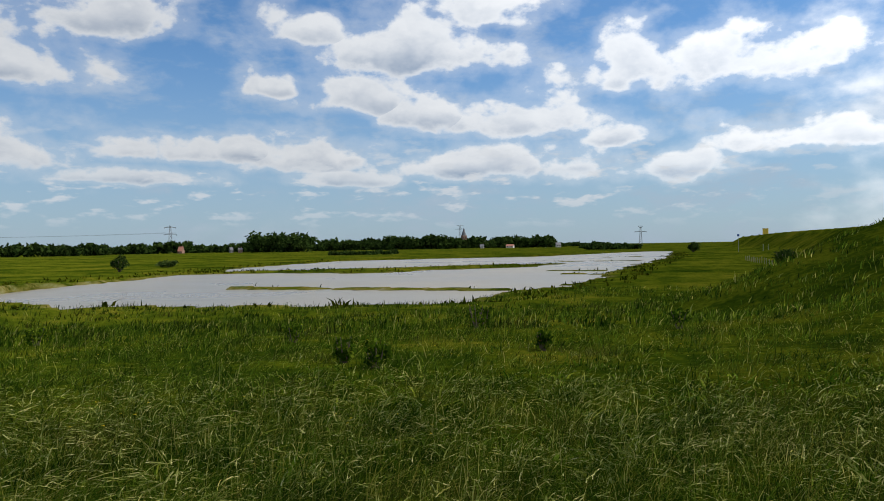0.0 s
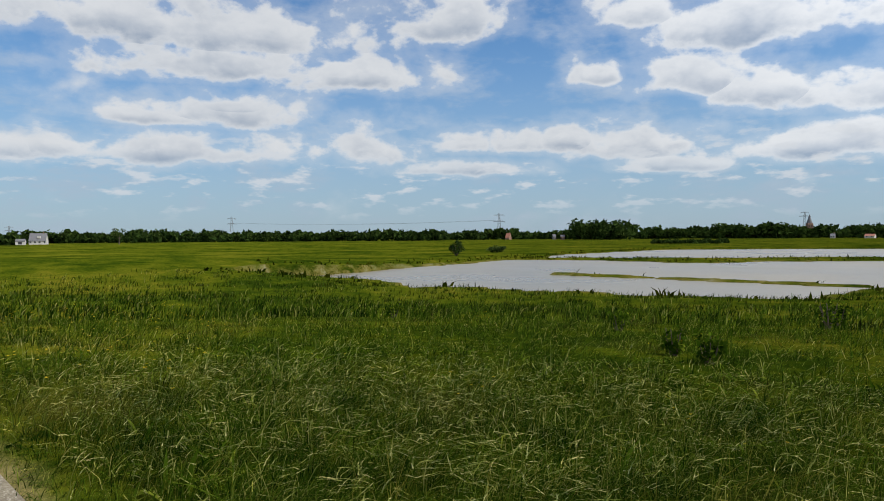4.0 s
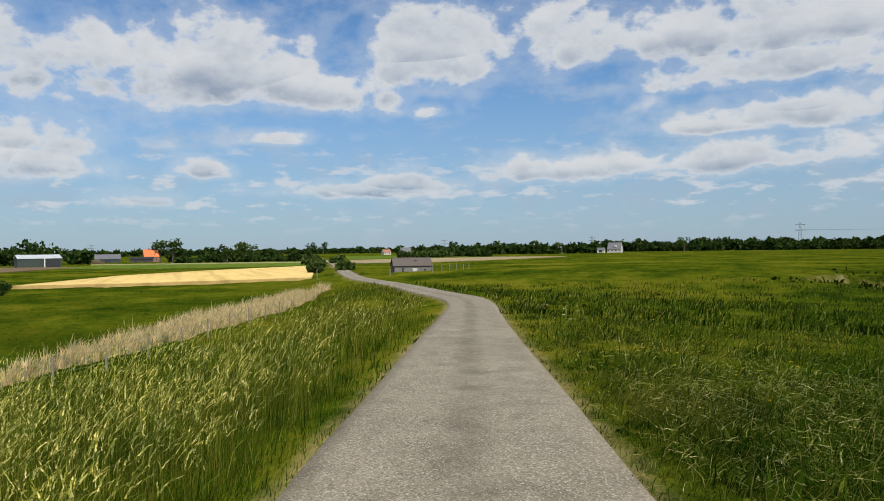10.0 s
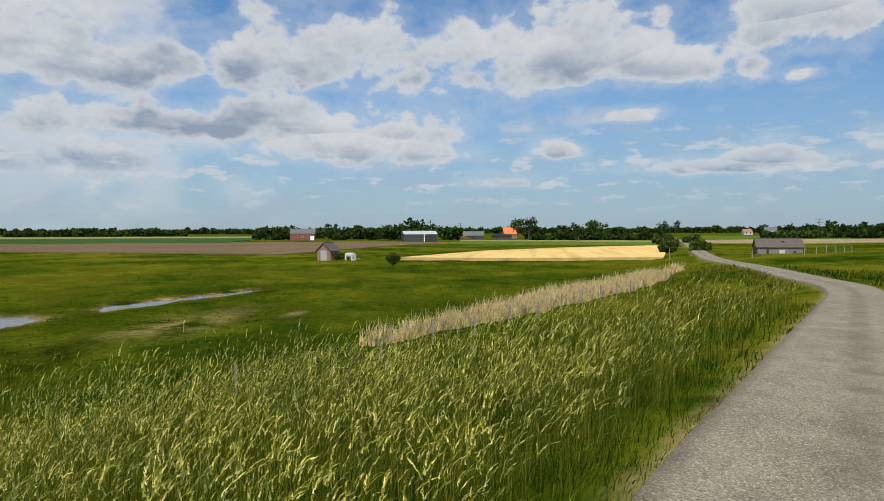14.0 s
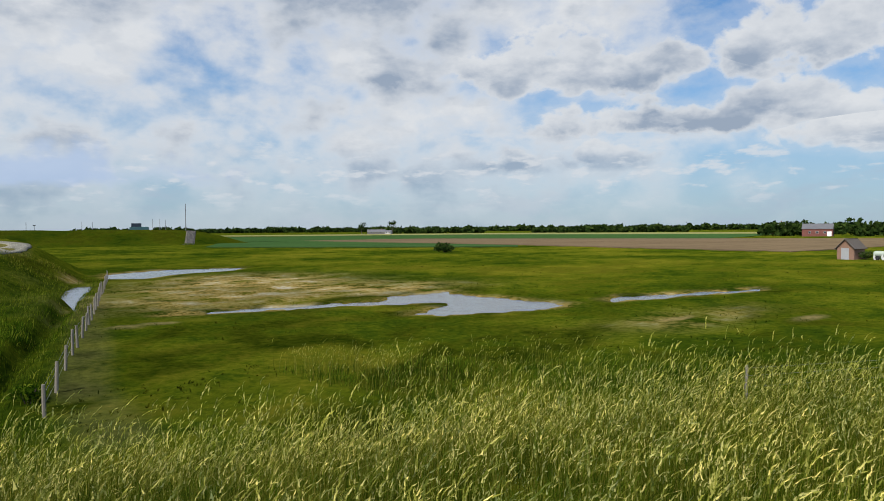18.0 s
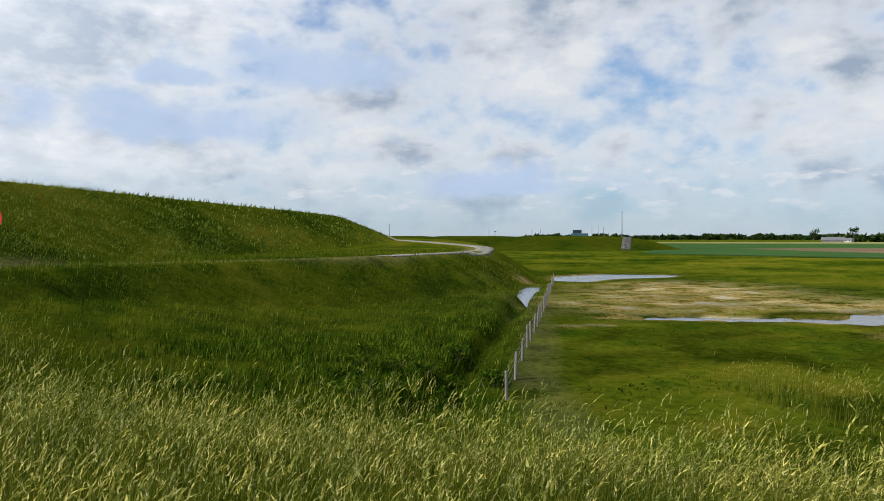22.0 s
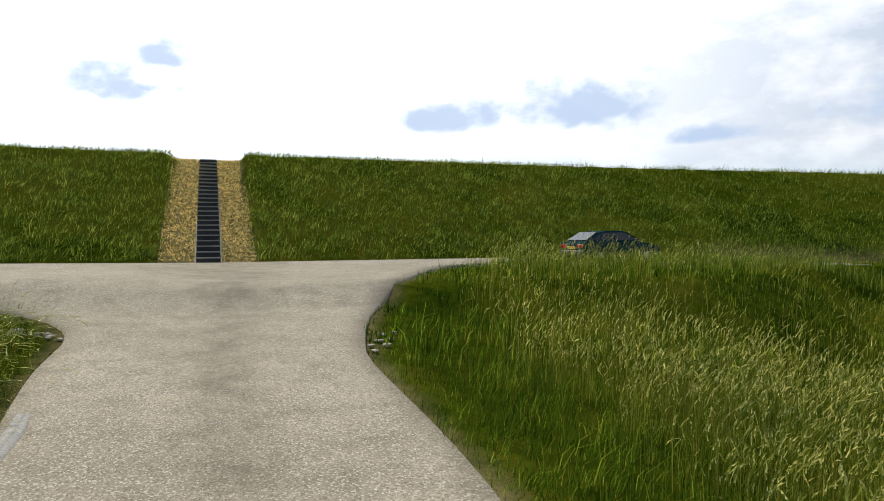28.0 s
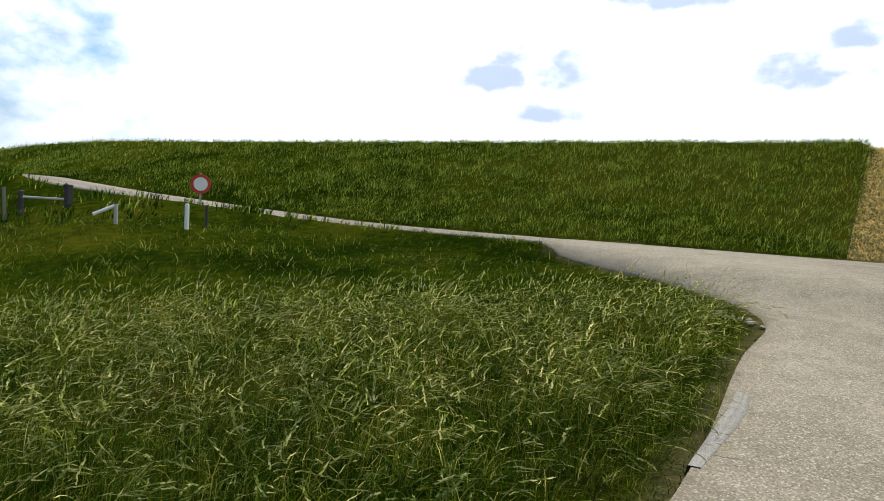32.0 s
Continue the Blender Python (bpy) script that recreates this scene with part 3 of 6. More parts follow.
def salt_spots(x, y):
    """Bare salty mud round the pools."""
    return (0.9 * np.exp(-(((x + 28) / 9) ** 2 + ((y + 56) / 9) ** 2)) + 0.6 * np.exp(-(((x + 33) / 8) ** 2 + ((y + 68) / 7) ** 2)) + 0.5 * np.exp(-(((x + 36) / 7) ** 2 + ((y + 47) / 4) ** 2))
            + 0.5 * np.exp(-(((x + 21) / 6) ** 2 + ((y + 48) / 5) ** 2)) + 0.35 * np.exp(-(((x + 36) / 6) ** 2 + ((y + 19.5) / 2) ** 2)))


def cover_of(x, y, z, f):
    u, v = stair_mask(x, y)
    w = 1.72 + 0.15 * wave(x, y, 1.7) - 0.02 * u
    mown = smooth(0.25, -0.25, np.abs(v) - w) * smooth(-0.5, 0.0, u) * smooth(17, 15, u)
    verge = smooth(0.34 + 0.12 * wave(x, y, 1.3, 3.0), 0.0, f["road"]) * 0.8
    dry = np.maximum(mown, verge)
    tr, _, _ = along(x, y, TRACK_LINE)
    track = smooth(2.4, 0.6, tr) * 0.5
    fl, _, _ = along(x, y, [(-5.5, -18, 0), (-6.2, -24, 0), (-8.6, -32, 0), (-11, -42, 0), (-16, -58, 0)])
    track = np.maximum(track, smooth(1.3, 0.4, fl) * 0.2)
    salt = salt_spots(x, y)
    pale = sum(smooth(1.3, 0.5, np.hypot((x - a) / w, (y - b) / h)) for a, b, w, h in ((-36.5, -59, 3.2, 1.0), (-29, -66, 2.5, 1), (-32.2, -44.6, 1.6, 0.5), (-12.7, -37.4, 1.8, 0.4), (-35, -20, 1.6, 0.5), (-40, -15, 2.0, 0.5)))
    near_wet = smooth(-1.6, 0.0, f["wet"]) * f["south"] + 0.5 * smooth(-0.9, 0.0, f["wet"])
    mud = np.clip(salt * 1.9 * (0.65 + 0.5 * wave(x, y, 7.0, 1.0)) + near_wet * 0.8, 0, 1)
    dry = np.clip(np.maximum(dry, track) + pale + 0.7 * salt * smooth(0.0, 0.35, wave(x, y, 11.0, 2.0) + 0.4 * wave(x, y, 3.1, 4.0)), 0, 1)
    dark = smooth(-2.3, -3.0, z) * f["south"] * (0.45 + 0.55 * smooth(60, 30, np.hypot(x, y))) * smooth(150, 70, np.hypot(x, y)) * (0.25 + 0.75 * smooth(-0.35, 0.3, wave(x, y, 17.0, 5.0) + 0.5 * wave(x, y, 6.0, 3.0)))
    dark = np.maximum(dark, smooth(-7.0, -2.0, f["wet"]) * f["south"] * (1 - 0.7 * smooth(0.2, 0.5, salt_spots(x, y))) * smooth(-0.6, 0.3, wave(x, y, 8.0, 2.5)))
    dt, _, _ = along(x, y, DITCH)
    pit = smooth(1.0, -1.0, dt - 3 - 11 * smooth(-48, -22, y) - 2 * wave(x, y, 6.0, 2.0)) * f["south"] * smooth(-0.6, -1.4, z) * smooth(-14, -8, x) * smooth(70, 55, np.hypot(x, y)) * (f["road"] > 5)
    # shade between the near tufts, painted into the turf as a darker tone
    tuft_shade = smooth(16, 9, np.hypot(x, y)) * smooth(0.3, 0.8, f["road"]) * 0.55
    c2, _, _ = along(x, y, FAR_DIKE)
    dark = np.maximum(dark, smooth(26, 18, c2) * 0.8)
    dark = np.maximum(np.maximum(dark, tuft_shade), pit * 0.4)
    return dry, mud, dark


def build_ground():
    na = 660
    rs = [0.0, 0.5]
    while rs[-1] < 4300:
        rs.append(rs[-1] * (1.035 if rs[-1] < 25 else 1.0205 if rs[-1] < 420 else 1.05) + 0.02)
    rs = np.array(rs[1:])
    A, Rr = np.meshgrid(np.linspace(0, 2 * np.pi, na, endpoint=False), rs)
    x, y = -np.sin(A) * Rr, np.cos(A) * Rr
    z, f = land(x.ravel(), y.ravel(), True)
    pave = np.maximum(smooth(-0.12, -0.5, f["road"]), smooth(2.1, 1.6, np.abs(f["dike"] - FOOT - 2.3)) * f["inner"] * smooth(-36, -33, y.ravel()) * smooth(48, 45, y.ravel()))
    z = z - 0.09 * pave
    v = np.stack([x.ravel(), y.ravel(), z], 1)
    nr = len(rs)
    i = np.arange(nr - 1)[:, None] * na + np.arange(na)[None, :]
    j = np.arange(nr - 1)[:, None] * na + (np.arange(na)[None, :] + 1) % na
    q = np.stack([i, j, j + na, i + na], -1).reshape(-1, 4)
    c = len(v)
    v = np.vstack([v, [[0, 0, float(land(np.array([0.0]), np.array([0.0]))[0])]]])
    tri = np.stack([np.full(na, c), (np.arange(na) + 1) % na, np.arange(na)], 1)
    me = mesh_np("ground", v, q[:, ::-1], tri, ground_material(), smooth=True)
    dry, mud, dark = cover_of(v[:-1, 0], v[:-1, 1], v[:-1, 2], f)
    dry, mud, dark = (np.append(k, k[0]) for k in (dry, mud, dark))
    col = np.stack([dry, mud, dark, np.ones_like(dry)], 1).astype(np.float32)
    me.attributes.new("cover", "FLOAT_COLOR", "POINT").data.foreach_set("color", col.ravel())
    ob = new("ground", me)
    tagged(ob, "uneven green grassland of a coastal polder with drier patches", "ground", kind="structure")


build_ground()


def ribbon(name, line, offs, lift, mat, label, cat, step_across=6):
    """A paved strip laid on the land: line of points, offsets to its left and right."""
    p = np.array([(a[0], a[1]) for a in line])
    t = np.gradient(p, axis=0)
    t /= np.linalg.norm(t, axis=1)[:, None]
    nrm = np.stack([-t[:, 1], t[:, 0]], 1)
    k = np.linspace(-1, 1, step_across + 1)
    rows = []
    for (wl, wr), c, n in zip(offs, p, nrm):
        ends = [c - n * (wr + 0.04), c + n * (wl + 0.04)]
        rows.append([ends[0]] + [c + n * (wl * kk if kk > 0 else wr * kk) for kk in k] + [ends[1]])
    xy = np.array(rows).reshape(-1, 2)
    z = land(xy[:, 0], xy[:, 1]) + lift
    n1 = step_across + 3
    z.reshape(-1, n1)[:, [0, -1]] -= 0.16
    v = np.column_stack([xy, z])
    i = (np.arange(len(p) - 1)[:, None] * n1 + np.arange(n1 - 1)[None, :]).ravel()
    q = np.stack([i, i + 1, i + 1 + n1, i + n1], 1)
    me = mesh_np(name, v, q[:, ::-1], None, mat, smooth=True)
    side = np.tile(np.concatenate([[-1.05], k, [1.05]]), len(p)).astype(np.float32)
    me.attributes.new("across", "FLOAT", "POINT").data.foreach_set("value", side)
    ob = new(name, me)
    return tagged(ob, label, cat, kind="structure")


ASPHALT = road_material("chip_asphalt", (0.395, 0.332, 0.220), (0.225, 0.187, 0.123), 74.0)
ASPHALT_B = road_material("smooth_asphalt", (0.33, 0.285, 0.205), (0.25, 0.212, 0.150), 80.0)
RS = densify(ROAD, 0.6, 40)
ribbon("road", RS, [(r[3], r[4]) for r in RS], 0.062, ASPHALT, "narrow pale chip-sealed asphalt road on a low bank", "road", 12)


def offset_line(line, dist):
    p = np.array([(a[0], a[1]) for a in line])
    t = np.gradient(p, axis=0)
    t /= np.linalg.norm(t, axis=1)[:, None]
    return [(c[0] + n[1] * dist, c[1] - n[0] * dist) for c, n in zip(p, t)]


CROSS = [c for c in densify(offset_line(DIKE, FOOT + 2.3), 1.0, 20) if -34 < c[1] < 46]
ribbon("dike_road", CROSS, [(2.3, 2.3)] * len(CROSS), 0.03, ASPHALT_B, "grey asphalt service road along the foot of the dike", "road", 4)
TRACK = densify([p for p in TRACK_LINE[3:]], 1.5, 20)
ribbon("gravel_track", TRACK, [(1.1, 1.1)] * len(TRACK), 0.05, road_material("track_gravel", (0.30, 0.275, 0.22), (0.19, 0.18, 0.12), 45.0),
       "pale gravel track along the dike foot", "track", 4)


def sheet(name, outline, z, mat, label, cat, thick=0.25):
    """A flat field or water sheet with an outline and a little thickness."""
    bm = bmesh.new()
    a = [bm.verts.new((p[0], p[1], z)) for p in outline]
    b = [bm.verts.new((p[0], p[1], z - thick)) for p in outline]
    bm.faces.new(a)
    n = len(a)
    for i in range(n):
        bm.faces.new((a[i], b[i], b[(i + 1) % n], a[(i + 1) % n]))
    bmesh.ops.recalc_face_normals(bm, faces=bm.faces[:])
    ob = part(name, bm, mat)
    return tagged(ob, label, cat, kind="structure")


sheet("lake_water", [(-90, 50), (-90, 300), (60, 330), (150, 420), (170, 400), (80, 200), (40, 80), (0, 50)], WATER_Z, water_material(), "shallow grey-brown lake with ripples and grassy islets", "lake", 0.02)
sheet("pond_water", [(-8, -22), (-75, -18), (-75, -110), (-12, -110), (-14, -60)], WATER_Z, water_material("pool_water", (0.07, 0.075, 0.075), (0.10, 0.10, 0.10), 0.08, 0.2), "shallow pool in the salt meadow", "pool", 0.02)


def pol(*rows):
    return [tuple(at(a, d).xy) for a, d in rows]


WHEAT = field_material("ripe_crop", (0.55, 0.38, 0.13), (0.66, 0.49, 0.20), ang=0.3)
PLOUGH = field_material("bare_soil", (0.125, 0.092, 0.055), (0.17, 0.125, 0.075), ang=1.2)
GREEN = field_material("green_crop", (0.075, 0.120, 0.016), (0.11, 0.15, 0.022), ang=1.0)
PALE = field_material("pale_grassland", (0.20, 0.22, 0.08), (0.28, 0.26, 0.11), ang=0.8)
DEEP = field_material("dark_crop", (0.035, 0.082, 0.024), (0.05, 0.10, 0.03), ang=1.3)
sheet("crop_field", [(-121, 19.5), (-226, 38), (-190, 4), (-160, -14), (-118, -25), (-115.5, -7)], -2.75, WHEAT, "field of pale golden ripe crop", "field", 0.7)
sheet("crop_strip", pol((80.6, 240), (80.6, 300), (97, 330), (99, 270), (93, 236)), -3.0, GREEN, "strip of young green crop", "field")
sheet("grass_strip", pol((80.8, 305), (80.8, 345), (97, 372), (97, 340)), -2.98, PALE, "strip of pale yellowish grass", "field")
sheet("ploughed_field", pol((111.5, 152), (131, 208), (150, 330), (140, 372), (120, 330), (104, 330), (97.4, 305), (103, 230)), -3.02, PLOUGH, "brown ploughed field", "field")
sheet("dark_field", pol((116, 335), (140, 378), (158, 300), (158, 560), (136, 640), (112, 560)), -3.0, DEEP, "dark green field of low crop", "field")
sheet("blue_green_field", pol((132, 190), (150, 205), (157, 220), (156, 290), (150, 325), (132, 206)), -2.99, DEEP, "dark blue-green field of beet", "field")
sheet("pale_field", pol((112, 570), (135, 650), (157, 620), (157, 760), (133, 840), (110, 720)), -2.9, PALE, "pale stubble strip", "field")
sheet("brown_field", pol((77.6, 262), (77.8, 355), (66, 420), (60, 400), (66, 300), (71, 262)), -2.72, field_material("fallow", (0.25, 0.20, 0.11), (0.32, 0.26, 0.15), ang=0.6), "pale brown fallow field", "field")
sheet("green_field", pol((77.9, 372), (78.2, 640), (69, 640), (68, 440)), -2.7, GREEN, "green field beyond the old barn", "field")


# ---- grass ----
def wind(x, y):
    """The lean of the grass: the gusts curl clockwise round the rise where the road bends."""
    r = np.hypot(x, y) + 0.5
    return np.stack([0.38 * y / r - 0.04, -0.38 * x / r + 0.03], 1)



def blades(pos, h, w, lean, segs=3, seed=1, droop=0.35):
    """Bent tapering blades: base points, heights, widths and lean directions."""
    rng = np.random.default_rng(seed)
    n = len(pos)
    ang = rng.uniform(0, np.pi, n)
    ax = np.stack([np.cos(ang), np.sin(ang), np.zeros(n)], 1)
    lv = []
    for s in range(segs + 1):
        t = s / segs
        c = pos.copy()
        c[:, 2] += h * (t - droop * t * t * np.minimum(np.hypot(lean[:, 0], lean[:, 1]), 1.2))
        c[:, :2] += lean * (h * t * t)[:, None]
        ww = (w * (1 - 0.55 * t) * 0.5)[:, None]
        if s < segs:
            lv += [c - ax * ww, c + ax * ww]
        else:
            lv.append(c)
    k = len(lv)
    v = np.stack(lv, 1).reshape(-1, 3)
    base = np.arange(n)[:, None] * k
    quads = np.concatenate([base + np.array([[2 * s, 2 * s + 1, 2 * s + 3, 2 * s + 2]]) for s in range(segs - 1)])
    tris = base + np.array([[2 * segs - 2, 2 * segs - 1, 2 * segs]])
    return v, quads, tris


def ears(pos, h, lean, size, seed=2, droop=0.35, fat=1.0):
    """Slender seed heads on the ends of stems, arching over with the wind."""
    rng = np.random.default_rng(seed + 7)
    n = len(pos)
    tip = pos.copy()
    l = np.minimum(np.hypot(lean[:, 0], lean[:, 1]), 1.2)
    tip[:, 2] += h * (1 - droop * l)
    tip[:, :2] += lean * h[:, None]
    d0 = np.stack([lean[:, 0] * 2, lean[:, 1] * 2, 1 - 2 * droop * l], 1)
    d0 /= np.linalg.norm(d0, axis=1)[:, None]
    blow = wind(pos[:, 0], pos[:, 1]) * 0.6
    bend = np.stack([blow[:, 0] + rng.normal(0, 0.16, n), blow[:, 1] + rng.normal(0, 0.16, n), rng.uniform(-0.5, 0.0, n)], 1)
    ang = rng.uniform(0, np.pi, n)
    sx = np.stack([np.cos(ang), np.sin(ang), rng.uniform(-0.4, 0.4, n)], 1)
    L = size[:, None]
    r = L * rng.uniform(0.030, 0.055, n)[:, None] * fat
    v = []
    for k, t in enumerate((0.0, 0.17, 0.34, 0.5, 0.66, 0.82)):
        c = tip + d0 * L * t + bend * L * t * t
        fwd = d0 + bend * 2 * t + sx * (0.16 if k % 2 else -0.16) * fat
        v += [c - sx * r, c + sx * r, c + fwd * L * 0.27]
    v = np.stack(v, 1).reshape(-1, 3)
    tris = np.arange(n * 18).reshape(-1, 3)
    return v, tris


GRASS = leafy("meadow_blades", [(0.0, (0.008, 0.022, 0.002)), (0.45, (0.025, 0.060, 0.005)), (0.74, (0.074, 0.142, 0.012)), (0.90, (0.20, 0.28, 0.03)), (1.0, (0.60, 0.54, 0.18))], 0.62, 0.6, 0.25, (0.105, 0.150, 0.012), gain=0.74, rust=0.3)
TALL = leafy("tall_grass_stems", [(0.0, (0.040, 0.060, 0.004)), (0.5, (0.105, 0.125, 0.012)), (1.0, (0.28, 0.25, 0.05))], 0.5, 0.6, 0.3, (0.18, 0.17, 0.025), gain=1.0)
UNDER = leafy("bank_leaf_blades", [(0.0, (0.010, 0.026, 0.0015)), (0.5, (0.030, 0.066, 0.004)), (0.8, (0.080, 0.135, 0.010)), (1.0, (0.24, 0.27, 0.03))], 0.55, 0.6, 0.25, (0.09, 0.13, 0.010), gain=1.2)
MEADOW = leafy("salt_meadow_blades", [(0.0, (0.012, 0.024, 0.001)), (0.5, (0.036, 0.056, 0.003)), (1.0, (0.085, 0.095, 0.007))], 0.40, 0.7, 0.85, (0.12, 0.125, 0.007), 0.07, gain=0.6)
GRASS_D = leafy("dike_blades", [(0.0, (0.024, 0.046, 0.004)), (0.5, (0.082, 0.120, 0.014)), (0.85, (0.145, 0.182, 0.03)), (1.0, (0.26, 0.27, 0.055))], 0.46, 0.7, 0.35, (0.17, 0.19, 0.03), 0.4, gain=1.45)
BERM = leafy("berm_blades", [(0.0, (0.022, 0.048, 0.002)), (0.5, (0.062, 0.106, 0.006)), (0.85, (0.125, 0.175, 0.012)), (1.0, (0.28, 0.28, 0.05))], 0.40, 0.7, 0.6, (0.21, 0.20, 0.02), 0.12, gain=1.0)
EARS = leafy("seed_heads", [(0.0, (0.12, 0.15, 0.02)), (0.6, (0.33, 0.33, 0.065)), (1.0, (0.88, 0.78, 0.32))], 0.4, 0.7, 0.3, (0.30, 0.28, 0.06), gain=1.0)
PANICLE = leafy("feathery_panicles", [(0.0, (0.12, 0.17, 0.03)), (0.6, (0.30, 0.33, 0.09)), (1.0, (0.75, 0.68, 0.34))], 0.5, 0.7, 0.3, (0.26, 0.22, 0.09), gain=1.0)
STRAW = leafy("straw_blades", [(0.0, (0.46, 0.34, 0.12)), (0.5, (0.72, 0.57, 0.24)), (1.0, (0.88, 0.74, 0.40))], 0.25, 0.7, 0.3, (0.40, 0.30, 0.14), 1.0, gain=1.05)
STRAW_E = leafy("road_edge_grass", [(0.0, (0.10, 0.10, 0.02)), (0.5, (0.26, 0.20, 0.05)), (1.0, (0.55, 0.42, 0.16))], 0.3, 0.7, 0.5, (0.12, 0.14, 0.02), 1.0)
REED = leafy("dry_reed", [(0.0, (0.34, 0.25, 0.13)), (0.5, (0.52, 0.41, 0.24)), (1.0, (0.62, 0.52, 0.34))], 0.3, 0.8, 0.2, (0.30, 0.27, 0.12), 0.5, gain=1.1)


def scatter(n, r0, r1, a0, a1, seed, power=1.0):
    """Points over a sector, evenly by area when power is 1, crowded to the near side when it is more."""
    rng = np.random.default_rng(seed)
    u = rng.uniform(0, 1, n) ** power
    r = np.sqrt(r0 * r0 + (r1 * r1 - r0 * r0) * u)
    a = np.radians(rng.uniform(a0, a1, n))
    return -np.sin(a) * r, np.cos(a) * r


def grass(name, n, r0, r1, a0, a1, hh, ww, mat, label, seed, power=1.0, keep=None, lean=0.5, segs=3, ear=0.0, ear_size=0.1, droop=0.45, ear_mat=None, tuft=16, loose=0.22, wide=1.0, ragged=0.45, fat=1.0):
    k = tuft if tuft else 1
    n = n // k * k
    x, y = scatter(n // k, r0, r1, a0, a1, seed, power)
    rng = np.random.default_rng(seed + 50)
    rt = (0.16 + 0.010 * np.hypot(x, y)) * rng.uniform(0.6, 1.5, n // k) if tuft else np.full(n // k, 0.1)
    x, y, rt = np.repeat(x, k), np.repeat(y, k), np.repeat(rt, k)
    off = rng.normal(0, 0.6, (n, 2)) if tuft else np.zeros((n, 2))
    x, y = x + off[:, 0] * rt, y + off[:, 1] * rt
    tone = np.repeat(rng.uniform(1 - ragged, 1 + 0.8 * ragged, n // k), k)
    z, f = land(x, y, True)
    ok = (f["road"] > 0.0 + 0.07 * wave(x, y, 1.1)) & (f["wet"] < -0.6) & ~((np.abs(f["dike"] - FOOT - 2.3) < 2.4) & f["inner"] & (y > -34.5) & (y < 46))
    u, v = stair_mask(x, y)
    ok &= ~((np.abs(v) < 1.72 + 0.15 * wave(x, y, 1.7) - 0.02 * u) & (u > -0.3) & (u < 16.5))
    tr, _, _ = along(x, y, TRACK_LINE)
    ok &= ~((tr < 1.2) & (rng.uniform(0, 1, n) > 0.25 * (y > -60)))
    if keep is not None:
        ok &= keep(x, y, z, f)
    clump = wave(x, y, 2.6, seed) * 0.5 + wave(x, y, 0.9, seed + 1) * 0.5
    ok &= rng.uniform(-0.9, 0.7, n) < clump + 0.75
    x, y, z, clump, rd, off, tone = x[ok], y[ok], z[ok], clump[ok], f["road"][ok], off[ok], tone[ok]
    n = len(x)
    h = rng.uniform(hh[0], hh[1], n) * tone * (1 + 0.4 * clump) * (0.4 + 0.6 * smooth(0.02, 0.9, rd))
    w = rng.uniform(ww[0], ww[1], n)
    ln = wind(x, y) * lean * (1 + 0.6 * wave(x, y, 3.5, 9.0))[:, None] + rng.normal(0, loose, (n, 2)) + off * (0.4 if k > 6 else 0.08)
    pos = np.stack([x, y, z - 0.03], 1)
    vv, q, t = blades(pos, h, w, ln, segs, seed, droop)
    ob = new(name, mesh_np(name, vv, q, t, mat))
    tagged(ob, label, "grass", kind="stuff")
    if ear > 0:
        pick = (rng.uniform(0, 1, n) < ear) & (h > hh[0] * 0.8)
        ev, et = ears(pos[pick], h[pick], ln[pick], rng.uniform(0.6, 1.3, pick.sum()) * ear_size * wide, seed, droop, fat)
        eo = new(name + "_seed_heads", mesh_np(name + "_seed_heads", ev, None, et, ear_mat or EARS))
        tagged(eo, "pale nodding seed heads over " + label, "grass", kind="stuff")


def north(x, y, z, f):
    return ~f["south"] & (f["dike"] > FOOT)


def southside(x, y, z, f):
    return f["south"] & (f["dike"] > FOOT + 5)


def bankside(x, y, z, f):
    return f["south"] & (f["dike"] > FOOT + 5) & ((f["road"] < 15) | (x < -12))


def tallside(x, y, z, f):
    return bankside(x, y, z, f) & (f["road"] > 0.55 + 1.3 * smooth(1.5, 5.0, x) + (0.25 + 0.5 * smooth(1.5, 5.0, x)) * wave(x, y, 1.6, 4.0))


def plateau(x, y, z, f):
    return f["south"] & (f["dike"] > FOOT + (4.6 * (y > -34))) & (f["road"] >= 13) & (x > -4.4 + (y + 21.2) * 0.311) & (x > -22)


def bank(x, y, z, f):
    return f["inner"] & (f["dike"] < FOOT - 0.2)


# meadow north of the road
grass("meadow_grass", 125000, 1.2, 9.0, -100, 75, (0.16, 0.40), (0.0045, 0.010), GRASS, "long dark green meadow grass leaning in the wind", 1, 1.15, north, 1.1, 3, 0.05, 0.08, 0.62, tuft=26, loose=0.7, ragged=0.6)
grass("meadow_grass", 90000, 9.0, 26.0, -100, 75, (0.22, 0.42), (0.008, 0.018), GRASS, "green meadow grass farther out", 2, 1.5, north, 1.2, 2, 0.06, 0.10, 0.6, tuft=22, loose=0.9, ragged=0.6)
grass("meadow_grass", 48000, 26.0, 75.0, -75, 78, (0.25, 0.5), (0.03, 0.07), GRASS, "green meadow grass down to the lake", 3, 1.4, north, 0.7, 2, ragged=0.25)
